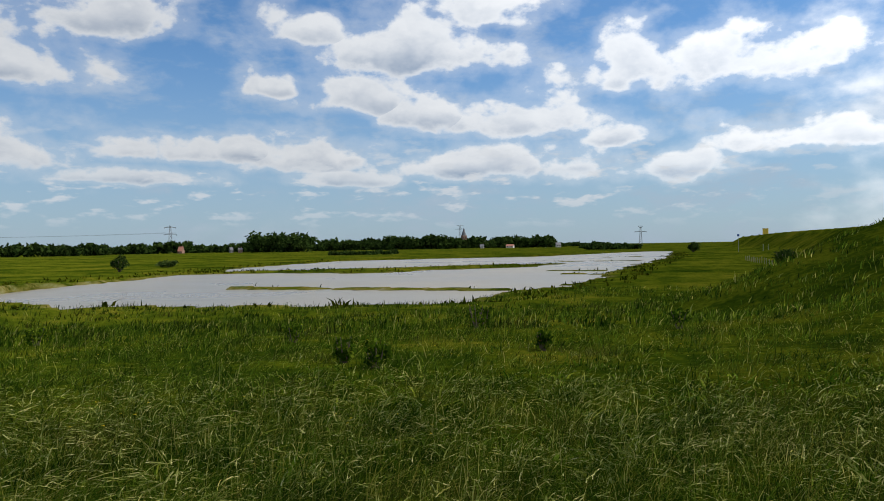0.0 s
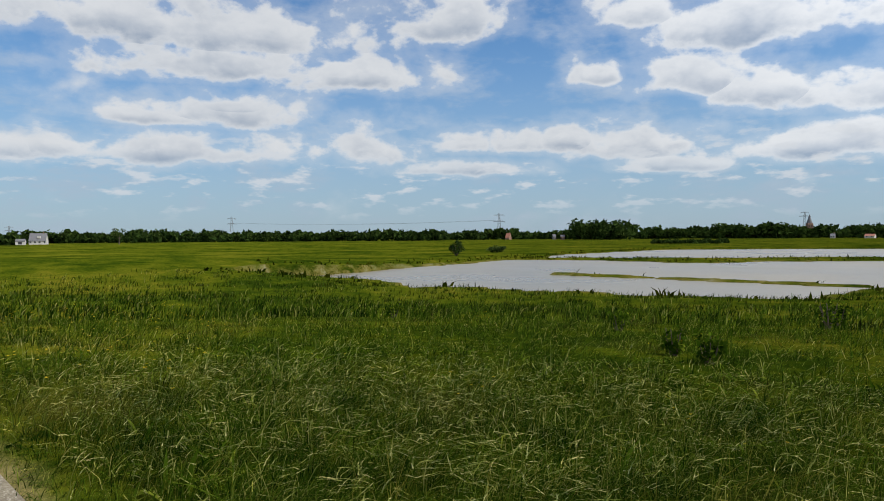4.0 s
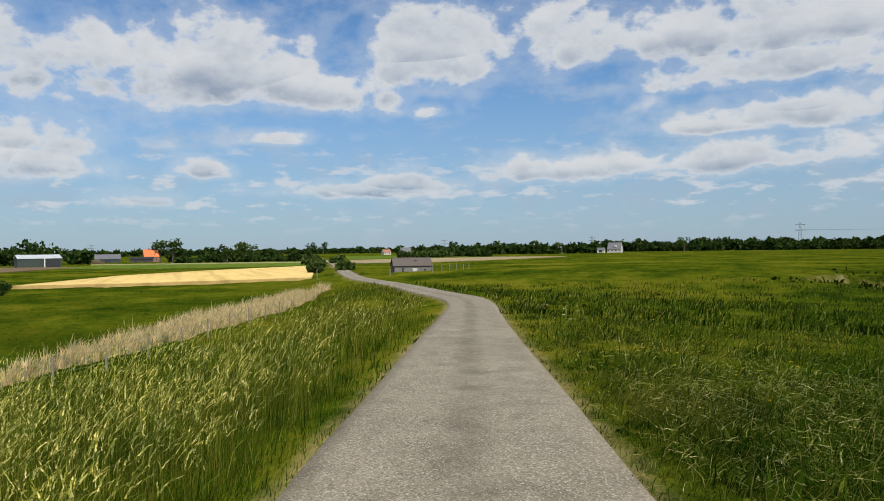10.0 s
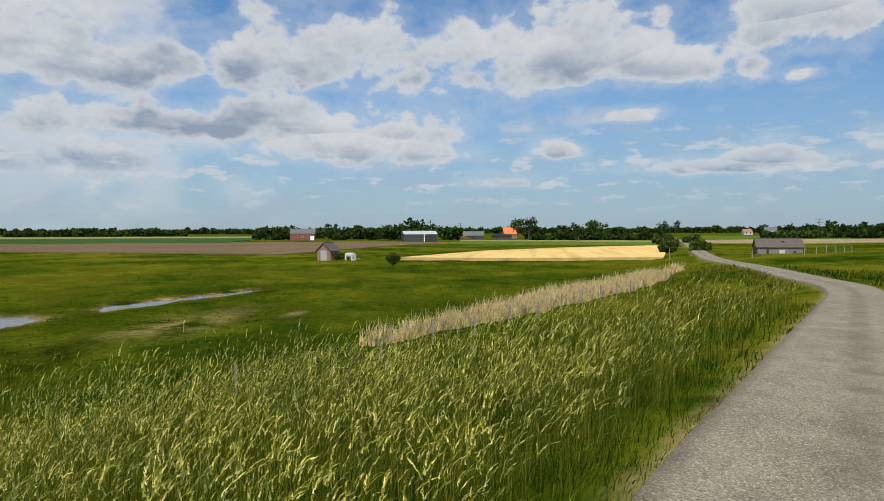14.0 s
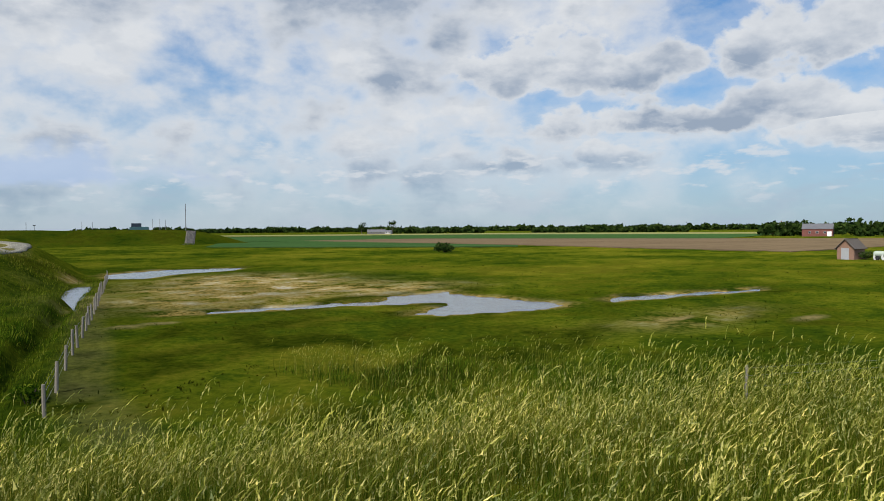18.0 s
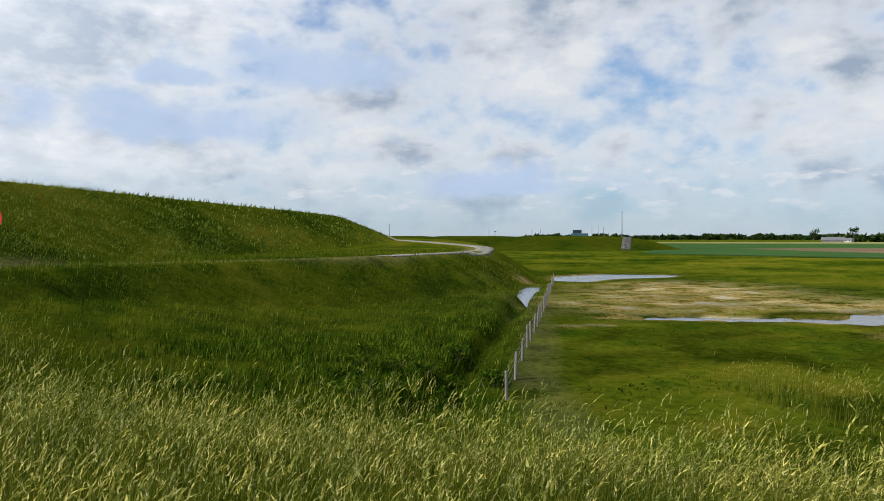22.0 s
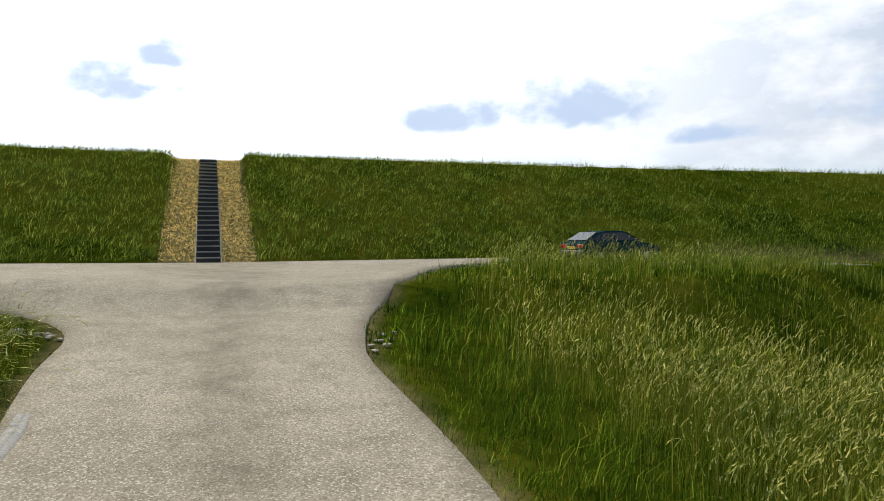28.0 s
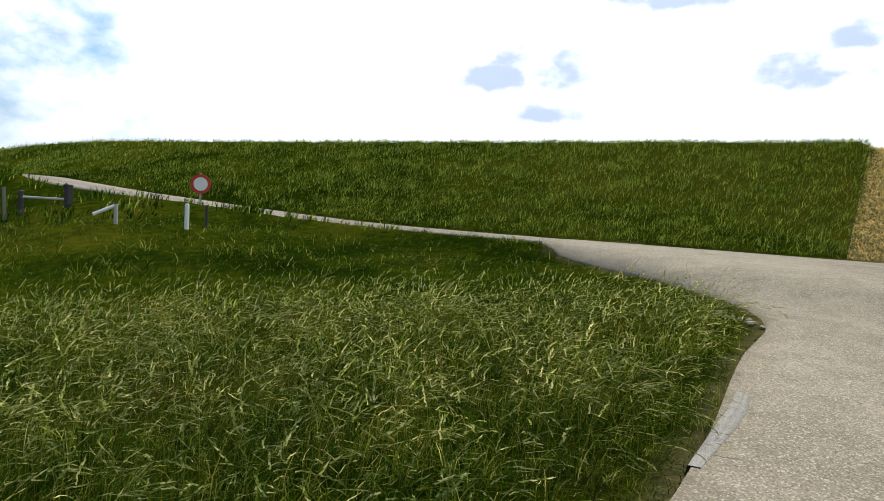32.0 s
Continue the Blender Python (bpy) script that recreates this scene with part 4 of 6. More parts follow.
# broad-leaved herbs and the tall rushy fringe above the lake
grass("meadow_herbs", 15000, 2.5, 14.0, -98, 60, (0.10, 0.30), (0.025, 0.055), UNDER, "broad-leaved dock and clover among the meadow grass", 23, 1.1, lambda x, y, z, f: north(x, y, z, f) & (wave(x, y, 5.0, 4.0) + 0.5 * wave(x, y, 1.7, 2.0) > 0.05), 0.3, 3, 0.0, 0.1, 0.6, tuft=9, loose=1.1)
grass("rush_fringe", 26000, 17.0, 40.0, -32, 62, (0.30, 0.62), (0.008, 0.018), UNDER, "dark rushes and tall herbs at the meadow's far edge", 24, 1.0, lambda x, y, z, f: north(x, y, z, f) & (f["dike"] > FOOT + 5) & (wave(x, y, 9.0, 1.0) + 0.6 * wave(x, y, 3.0, 5.0) > 0.1), 0.6, 2, tuft=18, loose=0.5, ragged=0.6)
# feathery heads that nod over the junction meadow
grass("feather_grass", 15000, 2.0, 13.0, -98, -32, (0.45, 0.75), (0.002, 0.004), TALL, "thin pale stems of feathery grass", 21, 1.1, north, 0.9, 3, 0.95, 0.14, 0.5, tuft=12, loose=0.3, ear_mat=PANICLE, fat=1.3)
grass("feather_grass", 14000, 1.8, 11.0, -32, 75, (0.34, 0.62), (0.002, 0.004), TALL, "thin pale stems of feathery grass", 22, 1.2, north, 1.3, 3, 0.95, 0.10, 0.6, tuft=15, loose=0.3, ear_mat=PANICLE, fat=1.0)
# leafy grass and tall seeding stems on the bank south of the road
grass("bank_grass", 76000, 1.2, 10.0, 70, 270, (0.15, 0.45), (0.005, 0.010), UNDER, "lush green leaf grass on the road bank", 31, 1.3, bankside, 0.6, 2, tuft=9, loose=0.25)
grass("tall_grass", 64000, 1.6, 10.0, 70, 270, (0.42, 0.80), (0.0018, 0.004), TALL, "tall pale green grass in seed on the road bank", 4, 1.2, tallside, 0.12, 2, 0.62, 0.12, 0.2, tuft=4, loose=0.12, fat=1.1)
grass("bank_grass", 34000, 10.0, 26.0, 70, 262, (0.25, 0.5), (0.014, 0.028), UNDER, "green leaf grass on the bank and in the hollow", 32, 1.4, bankside, 0.5, 2, tuft=7, loose=0.2)
grass("tall_grass", 26000, 10.0, 26.0, 70, 262, (0.5, 0.85), (0.006, 0.013), TALL, "tall grass on the bank and in the hollow", 5, 1.4, tallside, 0.14, 2, 0.8, 0.15, 0.2, tuft=4, loose=0.10, wide=1.1)
grass("tall_grass", 40000, 26.0, 80.0, 72, 215, (0.3, 0.6), (0.04, 0.09), TALL, "grass along the road bank farther off", 6, 1.3, lambda x, y, z, f: bankside(x, y, z, f) & (z > -3.0), 0.6, 2)
# verge between the dike road and the hollow
grass("verge_grass", 30000, 15.0, 32.0, -165, -112, (0.45, 0.75), (0.014, 0.03), GRASS_D, "taller grass on the verge of the dike road", 33, 1.0, lambda x, y, z, f: f["south"] & (f["dike"] > FOOT + 4.7) & (f["dike"] < FOOT + 8.5) & (f["road"] > 2), 0.3, 2, 0.3, 0.14, 0.2, tuft=5, loose=0.15)
# dike slope
grass("dike_grass", 330000, 26.0, 75.0, -170, -30, (0.22, 0.42), (0.015, 0.034), GRASS_D, "dense rough grass on the dike slope", 7, 1.5, bank, 1.0, 2, tuft=22, loose=0.4, ragged=0.6)
grass("dike_grass", 95000, 26.0, 46.0, -158, -60, (0.18, 0.36), (0.012, 0.026), GRASS_D, "thick turf on the dike slope by the steps", 14, 1.0, bank, 1.2, 2, tuft=12, loose=0.6, ragged=0.5)
grass("dike_grass", 70000, 75.0, 200.0, -185, -22, (0.3, 0.5), (0.09, 0.18), GRASS_D, "grass on the far stretches of the dike", 8, 1.5, bank, 0.6, 2, tuft=3)
grass("plateau_grass", 95000, 14.0, 80.0, 160, 245, (0.2, 0.45), (0.015, 0.04), BERM, "rough grass on the berm and its steep side", 13, 1.5, plateau, 0.6, 2, tuft=5)
# salt meadow
grass("salt_meadow_grass", 48000, 16.0, 110.0, 70, 205, (0.08, 0.20), (0.03, 0.08), MEADOW, "short green tussocks of the wet meadow", 9, 1.6, lambda x, y, z, f: southside(x, y, z, f) & (z < -2.9) & (salt_spots(x, y) < 0.45 + 0.35 * wave(x, y, 4.0, 3.0)) & (x < -5.2 + (y + 21.2) * 0.311) & (wave(x, y, 13.0, 2.0) + 0.5 * wave(x, y, 4.0, 6.0) > 0.1), 0.4, 2, tuft=4, loose=0.7)
# straw along the road edges
grass("road_edge_straw", 150000, 1.0, 22.0, -180, 180, (0.10, 0.26), (0.004, 0.010), STRAW_E, "dry yellow grass along the road edge", 10, 1.2, lambda x, y, z, f: f["road"] < 0.05 + 0.2 * np.maximum(wave(x, y, 1.3, 3.0), 0), 0.5, 2, tuft=4, loose=0.7)


def flowers(name, n, r0, r1, a0, a1, hh, size, mat, label, seed, keep, petals=5):
    """Small flower heads of a few petals each, held over the grass."""
    x, y = scatter(n // 6, r0, r1, a0, a1, seed, 1.3)
    rng = np.random.default_rng(seed)
    x, y = np.repeat(x, 6) + rng.normal(0, 0.5, len(x) * 6), np.repeat(y, 6) + rng.normal(0, 0.5, len(y) * 6)
    z, f = land(x, y, True)
    ok = keep(x, y, z, f) & (f["road"] > 0.4)
    c = np.column_stack([x, y, z + rng.uniform(hh[0], hh[1], len(x))])[ok]
    vs = []
    for k in range(petals):
        a = 2 * math.pi * k / petals + rng.uniform(0, 1, len(c))
        d = np.column_stack([np.cos(a), np.sin(a), rng.uniform(0.0, 0.5, len(c))]) * size
        e = np.column_stack([-np.sin(a), np.cos(a), np.zeros(len(c))]) * size * 0.35
        vs.append(np.stack([c, c + d * 0.6 - e, c + d, c + d * 0.6 + e], 1))
    v = np.stack(vs, 1).reshape(-1, 3)
    ob = new(name, mesh_np(name, v, np.arange(len(v)).reshape(-1, 4), None, mat))
    tagged(ob, label, "flowers", kind="stuff")


YELLOW = leafy("yellow_petals", [(0.0, (0.55, 0.36, 0.01)), (1.0, (0.75, 0.55, 0.03))], 0.3)
UMBEL = leafy("white_petals", [(0.0, (0.62, 0.64, 0.52)), (1.0, (0.8, 0.8, 0.72))], 0.3)
flowers("yellow_flowers", 420, 7, 30, 42, 68, (0.45, 0.65), 0.022, YELLOW, "small yellow meadow flowers in the grass", 41, north)
flowers("yellow_flowers", 160, 5, 22, -20, 42, (0.4, 0.6), 0.016, YELLOW, "scattered yellow meadow flowers", 42, north)
flowers("white_umbels", 30, 13, 20, 60, 66, (0.55, 0.7), 0.035, UMBEL, "flat white flower umbels over the grass", 43, north, 7)
grass("edge_turf", 21000, 1.0, 14.0, -130, 180, (0.05, 0.14), (0.006, 0.012), UNDER, "short green turf along the road edge", 34, 1.2, lambda x, y, z, f: f["road"] < 0.55, 0.4, 2, tuft=6, loose=0.4)
grass("islet_sedge", 40000, 55.0, 330.0, -40, 45, (0.35, 0.7), (0.15, 0.4), MEADOW, "tufted sedge on the lake's islets and shores", 25, 1.0, lambda x, y, z, f: ~f["south"] & (f["dike"] > FOOT + 8) & (f["wet"] > -7), 0.3, 2, tuft=5, loose=0.5)
# reed belt
REEDS = [(-29, -7.6, 0), (-36, -4.8, 0), (-43, -1.9, 0), (-54, 2.6, 0), (-77, 12.5, 0)]


def belt(x, y, z, f):
    d, _, _ = along(x, y, REEDS)
    return (d < 1.7 * smooth(-26, -54, x) + 0.25 + 0.35 * wave(x, y, 6.0)) & (wave(x, y, 0.35, 2.0) < 2.4 * smooth(-23, -38, x) - 0.5)


grass("reed_belt", 260000, 24.0, 84.0, 76, 112, (0.55, 1.0), (0.03, 0.06), REED, "belt of pale dry reed along a ditch", 11, 1.2, belt, 0.35, 2, tuft=0)


def ditch_bank(x, y, z, f):
    d2, s2_, _ = along(x, y, DITCH)
    return f["south"] & (z < -0.9) & (z > -3.9) & (s2_ > 0) & (d2 < 2 + 11 * smooth(-46, -22, y) + 2 * wave(x, y, 5.0, 6.0)) & (wave(x, y, 7.0, 3.0) + 0.6 * wave(x, y, 3.0, 1.0) > -0.15)


grass("bank_weeds", 26000, 20.0, 46.0, 164, 198, (0.25, 0.6), (0.02, 0.06), UNDER, "lush dark nettles and weeds on the ditch bank", 12, 1.2, ditch_bank, 0.5, 2)

# ramp over the far dike, and a smooth patch at the road edge
RAMP = densify([(*at(158.3, 262).xy, 0), (*at(158.15, 276).xy, 0), (*at(158.0, 294).xy, 0)], 2.0, 20)
ribbon("dike_ramp", RAMP, [(1.7, 1.7)] * len(RAMP), 0.12, road_material("ramp_asphalt", (0.06, 0.058, 0.054), (0.042, 0.04, 0.038), 60.0), "grey ramp road over the far dike", "road", 4)
PATCH = densify([(7.6, -0.36, 0), (7.1, -0.28, 0), (6.3, -0.12, 0), (5.4, 0.06, 0)], 0.2, 20)
ribbon("road_patch", PATCH, [(0.09 * math.sin(math.pi * (i + 0.4) / len(PATCH)) ** 0.5 * (1.3 - i / len(PATCH)), 0.07) for i in range(len(PATCH))], 0.070,
       road_material("mortar_patch", (0.44, 0.41, 0.34), (0.36, 0.33, 0.26), 150.0), "smooth pale mortar patch along the road edge", "road", 2)


# ---- trees, hedges, bushes ----
LEAF = leafy("tree_leaves", [(0.0, (0.018, 0.038, 0.010)), (0.5, (0.036, 0.070, 0.016)), (1.0, (0.070, 0.110, 0.028))], 0.25, 0.6, 0.3, (0.06, 0.08, 0.02), 0.05)
LEAF_L = leafy("light_leaves", [(0.0, (0.040, 0.070, 0.018)), (0.5, (0.075, 0.120, 0.028)), (1.0, (0.13, 0.17, 0.05))], 0.3, 0.6, 0.3, (0.09, 0.12, 0.04), 0.1)
BARK = coat("bark", (0.11, 0.085, 0.06), 0.9, 0, 14, 0.5, relief=0.6)


def leaf_cloud(lobes, n, size, seed):
    """Loose leaf clumps filling lobes (centre and radii), thicker towards their skins, with gaps."""
    rng = np.random.default_rng(seed)
    vol = np.array([l[3] * l[4] * l[5] for l in lobes]) ** 0.67
    pick = rng.choice(len(lobes), n, p=vol / vol.sum())
    L = np.array(lobes)[pick]
    dv = rng.normal(0, 1, (n, 3))
    dv /= np.linalg.norm(dv, axis=1)[:, None]
    r = rng.uniform(0.05, 1.0, n) ** 0.45
    r *= 1 + rng.normal(0, 0.09, n)
    c = L[:, :3] + dv * L[:, 3:6] * r[:, None]
    a = rng.normal(0, 1, (n, 3)) + dv * 0.6
    a /= np.linalg.norm(a, axis=1)[:, None]
    b = np.cross(a, rng.normal(0, 1, (n, 3)))
    b /= np.linalg.norm(b, axis=1)[:, None]
    e = np.cross(a, b)
    s = (size * rng.uniform(0.5, 1.3, n))[:, None]
    v = np.stack([c - b * s, c - e * s * 0.6, c + b * s, c + e * s * 0.6], 1).reshape(-1, 3)
    return v, np.arange(n * 4).reshape(-1, 4)


def crown_lobes(w, h, z0, rng, k=7):
    """Uneven crown of several lobes round a middle one."""
    out = [(0, 0, z0 + h * 0.5, w * 0.36, w * 0.36, h * 0.42)]
    for _ in range(k):
        a, rr = rng.uniform(0, 6.283), rng.uniform(0.15, 0.34) * w
        zz = z0 + h * rng.uniform(0.25, 0.85)
        s = rng.uniform(0.14, 0.26)
        out.append((math.cos(a) * rr, math.sin(a) * rr, zz, w * s, w * s, h * s * 1.0))
    return out


def tree(name, x, y, w, h, label, seed, n=420, leaf=0.35, mat=None, trunk=0.28, lobes=None, cat="tree", group="", sink=0.1, lift=0.0):
    rng = random.Random(seed)
    z = height(x, y) + lift
    ob = thing(name, pose(x, y, z - sink), label, cat, group)
    t0 = h * trunk
    bm = rod((0, 0, -0.3), (0.03 * w, 0.02 * w, t0 + h * 0.25), 0.035 * h, 0.02 * h, 7)
    for i in range(4):
        a = i * 1.6 + rng.random()
        rod((0, 0, t0 * 0.9 + i * 0.04 * h), (math.cos(a) * w * 0.27, math.sin(a) * w * 0.27, t0 + h * (0.25 + 0.1 * rng.random())), 0.014 * h, 0.006 * h, 5, bm)
    part("trunk", bm, BARK, ob)
    lob = lobes or crown_lobes(w, h - t0 * 0.85, t0 * 0.85, rng)
    v, q = leaf_cloud(lob, n, leaf, seed)
    part("crown", mesh_np("crown", v, q, None, mat or LEAF), None, ob)
    return ob


def woods(name, rows, label, seed, leaf=2.9, per=250, mat=None, cat="woodland"):
    """A far stretch of trees as one mass: bearing from, to, distance, height low and high, spacing in degrees."""
    rng = random.Random(seed)
    V, Q, k = [], [], 0
    for a0, a1, dist, h0, h1, step in rows:
        a = a0
        while a < a1:
            d = dist * rng.uniform(0.96, 1.05)
            p = at(a, d)
            h = rng.uniform(h0, h1)
            w = max(h * rng.uniform(0.7, 1.2), d * radians(step) * 1.5)
            z = height(p.x, p.y)
            lob = [(p.x + rng.uniform(-0.3, 0.3) * w, p.y + rng.uniform(-0.3, 0.3) * w, z + h * rng.uniform(0.15, 0.68), w * 0.45, w * 0.45, h * 0.3) for _ in range(4)]
            lob.append((p.x, p.y, z + h * 0.35, w * 0.5, w * 0.5, h * 0.36))
            v, q = leaf_cloud(lob, per, leaf * d / 900, seed + k)
            V.append(v)
            Q.append(q + k * per * 4)
            k += 1
            a += step * rng.uniform(0.7, 1.4)
    ob = new(name, mesh_np(name, np.vstack(V), np.vstack(Q), None, mat or LEAF))
    return tagged(ob, label, cat, kind="stuff")


# far tree lines round the polder
woods("far_trees", [(26, 58, 850, 11, 16, 0.45), (20, 27, 1000, 10, 19, 0.45), (-9, 10, 1100, 15, 23, 0.5), (58, 72, 640, 9, 13, 0.5), (15, 20, 1050, 11, 18, 0.45)], "dark line of trees along the edge of the fields", 11)
woods("far_trees", [(71, 98, 1500, 9, 17, 0.45), (98, 160, 1700, 9, 16, 0.42), (119, 131, 900, 6, 10, 0.5), (135, 143, 950, 6, 11, 0.5), (104, 113, 520, 6, 11, 0.7), (160, 166, 1300, 8, 12, 0.5)], "hazy dark tree line on the horizon", 12, per=120)
woods("village_trees", [(-8.8, -4.8, 1000, 14, 21, 0.45), (-0.9, 4.5, 1000, 19, 24, 0.4), (4.5, 10.8, 1000, 12, 18, 0.45), (-13, -9, 1150, 4, 8, 0.5), (-4, 1.5, 1150, 7, 12, 0.5), (-14, -11, 700, 3, 4.5, 0.5)], "rounded dark green trees round a village", 13)
woods("hedgerow", [(66.4, 69.4, 470, 4.0, 4.8, 0.3)], "dark clipped hedge at a field edge", 14, per=240)
woods("hedgerow", [(69.5, 73.5, 430, 3, 6, 0.45)], "loose hedge bushes at a field edge", 15, mat=LEAF_L)
woods("roadside_trees", [(81, 92, 372, 3.5, 6.5, 0.75)], "row of small roadside trees by a farm", 16)
woods("roadside_bushes", [(77.9, 79.2, 150, 1.6, 2.4, 0.5), (80.2, 80.9, 150, 1.8, 3.0, 0.3), (78.8, 79.2, 245, 2, 4, 0.3), (80.5, 81.5, 250, 3, 5, 0.3)], "roadside bushes, some with yellow broom", 17, mat=LEAF_L)
woods("farm_trees", [(97.5, 98.6, 400, 7, 10, 0.5), (99.5, 103.2, 400, 9, 14, 0.6), (104.0, 108.0, 430, 7, 11, 0.6), (111.0, 113.5, 440, 8, 12, 0.6), (95.8, 96.5, 450, 5, 8, 0.5)], "dark farmyard trees round the barns", 18, per=260)
woods("hedge_under_dike", [(4, 9.5, 420, 1.6, 2.6, 0.5), (-15.5, -12, 520, 3.5, 5, 0.6)], "low dark scrub by the water", 19)
woods("tall_tree_block", [(11.2, 15.2, 880, 24.5, 27.2, 0.33)], "block of tall dark trees with bare trunks below", 20, per=320)
GROUP_T = "lone trees"
for az, d, w, h, lab, mt in ((91.4, 372, 12, 13.5, "broad dark green farm tree", LEAF), (92.3, 380, 11, 12.5, "grey-green rounded farm tree", LEAF_L), (87.4, 325, 8.5, 8.5, "dense dark round tree at a field edge", LEAF),
                             (90.4, 366, 7, 7.5, "small dark green farmyard tree", LEAF), (51.0, 620, 12, 14, "rounded tree standing over a tree line", LEAF_L), (144.8, 800, 12, 15, "square-topped dark tree by a far farm", LEAF),
                             (142.3, 800, 12, 16, "twin-topped tree by a far farm", LEAF), (80.9, 900, 18, 18, "tall round tree on the horizon", LEAF), (79.9, 900, 15, 17, "round tree on the horizon", LEAF),
                             (85.9, 760, 30, 17, "wide flat-topped tree behind a farm", LEAF_L), (98.9, 452, 6, 9, "small tree beside the orange-roofed house", LEAF)):
    p = at(az, d)
    tree("tree", p.x, p.y, w, h, lab, int(az * 10), 380, 0.04 * w + 0.2, mt, group=GROUP_T)


def bush(name, x, y, w, h, label, seed, n=700, leaf=0.16, mat=None, cat="bush"):
    rng = random.Random(seed)
    ob = thing(name, pose(x, y, height(x, y)), label, cat)
    bm = bmesh.new()
    for i in range(6):
        a = i + rng.random()
        rod((0, 0, -0.2), (math.cos(a) * w * 0.3, math.sin(a) * w * 0.3, h * rng.uniform(0.5, 0.8)), 0.02 * h + 0.02, 0.01 * h, 5, bm)
    tagged(part("stems", bm, BARK, ob), kind="stuff")
    lob = [(0, 0, h * 0.45, w * 0.4, w * 0.4, h * 0.42)] + [(math.cos(i * 1.3) * w * rng.uniform(0.15, 0.32), math.sin(i * 1.3) * w * rng.uniform(0.15, 0.32), h * rng.uniform(0.25, 0.75), w * 0.2, w * 0.2, h * 0.2) for i in range(6)]
    v, q = leaf_cloud(lob, n, leaf, seed)
    part("foliage", mesh_np("foliage", v, q, None, mat or LEAF), None, ob)
    return ob


for az, d, w, h, lab, mt in ((24.9, 172, 4.6, 4.2, "dark rounded hawthorn bush on the lake meadow", LEAF), (21.6, 205, 6.4, 2.2, "low spreading bush by the lake", LEAF_L), (-26.2, 118, 4.2, 3.6, "dark wind-shaped bush by a fence", LEAF),
                             (102.5, 101, 2.7, 2.2, "dense dark bush in the wet meadow", LEAF), (138.0, 152, 5.6, 2.4, "dark flat-topped bush in the meadow", LEAF), (-19.9, 330, 7, 5, "dark bush on the far dike", LEAF)):
    p = at(az, d)
    bush("bush", p.x, p.y, w, h, lab, int(az * 7 + 500), 800, 0.05 * w, mt)
for i, (az, d, w, h) in enumerate(((-2.7, 26.4, 0.9, 1.2), (-3.3, 26.9, 0.9, 1.1), (-18.5, 24, 0.8, 0.8), (12, 21, 0.8, 0.7), (8, 15, 0.6, 0.7), (5.5, 14, 0.7, 0.7), (30, 26, 0.8, 0.7), (-8, 17, 0.5, 0.6))):
    p = at(az, d)
    bush("weed", p.x, p.y, w, h, "dark leafy thistle clump in the meadow grass", 900 + i, 260, 0.06, UNDER, "weed")

rngw = random.Random(61)
for i in range(16):
    p = at(rngw.uniform(168, 181), rngw.uniform(20, 30))
    bush("nettle_clump", p.x, p.y, rngw.uniform(1.1, 2.0), rngw.uniform(0.45, 0.8), "lush dark green nettle clump on the ditch bank", 960 + i, 300, 0.07, UNDER, "weed")["group"] = "weeds on the ditch bank"

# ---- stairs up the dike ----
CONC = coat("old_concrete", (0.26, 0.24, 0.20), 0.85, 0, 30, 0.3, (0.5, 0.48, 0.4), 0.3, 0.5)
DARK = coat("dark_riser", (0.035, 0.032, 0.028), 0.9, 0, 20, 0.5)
foot, up = FOOT_P.copy(), UP
foot.z = height(foot.x, foot.y)
top_run, rise_n = 12.1, 24
stair_top = height(foot.x + up.x * top_run, foot.y + up.y * top_run)
stairs = thing("dike_stairs", Matrix.Translation(foot) @ Matrix.Rotation(math.atan2(up.y, up.x) - math.pi / 2, 4, "Z"), "steep flight of concrete steps with pale edges up a grass dike", "stairs")
dz, dy = (stair_top - foot.z) / rise_n, top_run / rise_n
for i in range(rise_n):
    z = (i + 1) * dz
    # near-black step body with a paler strip along the front of its tread
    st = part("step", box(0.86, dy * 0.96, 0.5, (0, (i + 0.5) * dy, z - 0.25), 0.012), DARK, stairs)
    part("tread", box(0.86, 0.09, 0.05, (0, i * dy + 0.055, z + 0.018), 0.006), CONC, st, "pale concrete tread edge")
for s in (-1, 1):
    L = math.hypot(top_run, stair_top - foot.z)
    part("edge_kerb", box(0.05, L, 0.05, (0, 0, 0), 0.008, m=Matrix.Translation((s * 0.465, top_run / 2, (stair_top - foot.z) / 2 + 0.04)) @ Matrix.Rotation(math.atan2(stair_top - foot.z, top_run), 4, "X")), CONC, stairs)


# mown straw beside the steps
def mown(x, y, z, f):
    u, v = stair_mask(x, y)
    return (np.abs(v) > 0.46) & (np.abs(v) < 1.75) & (u > 0) & (u < 16)


def straw_mat():
    x, y = scatter(90000, 26, 46, -110, -97, 77)
    z, f = land(x, y, True)
    ok = mown(x, y, z, f)
    x, y, z = x[ok], y[ok], z[ok]
    rng = np.random.default_rng(5)
    n = len(x)
    v, q, t = blades(np.stack([x, y, z - 0.01], 1), rng.uniform(0.05, 0.16, n), rng.uniform(0.02, 0.05, n), rng.normal(0, 0.9, (n, 2)), 2, 5)
    tagged(new("mown_straw", mesh_np("mown_straw", v, q, t, STRAW)), "dry mown straw either side of the dike steps", "straw", kind="stuff")


straw_mat()

# ---- signs ----
RED = coat("sign_red", (0.55, 0.03, 0.025), 0.4, 0, 60, 0.1, relief=0.02, dirt=0.15)
WHITE = coat("sign_white", (0.86, 0.85, 0.82), 0.45, 0, 40, 0.08, relief=0.02, dirt=0.2)
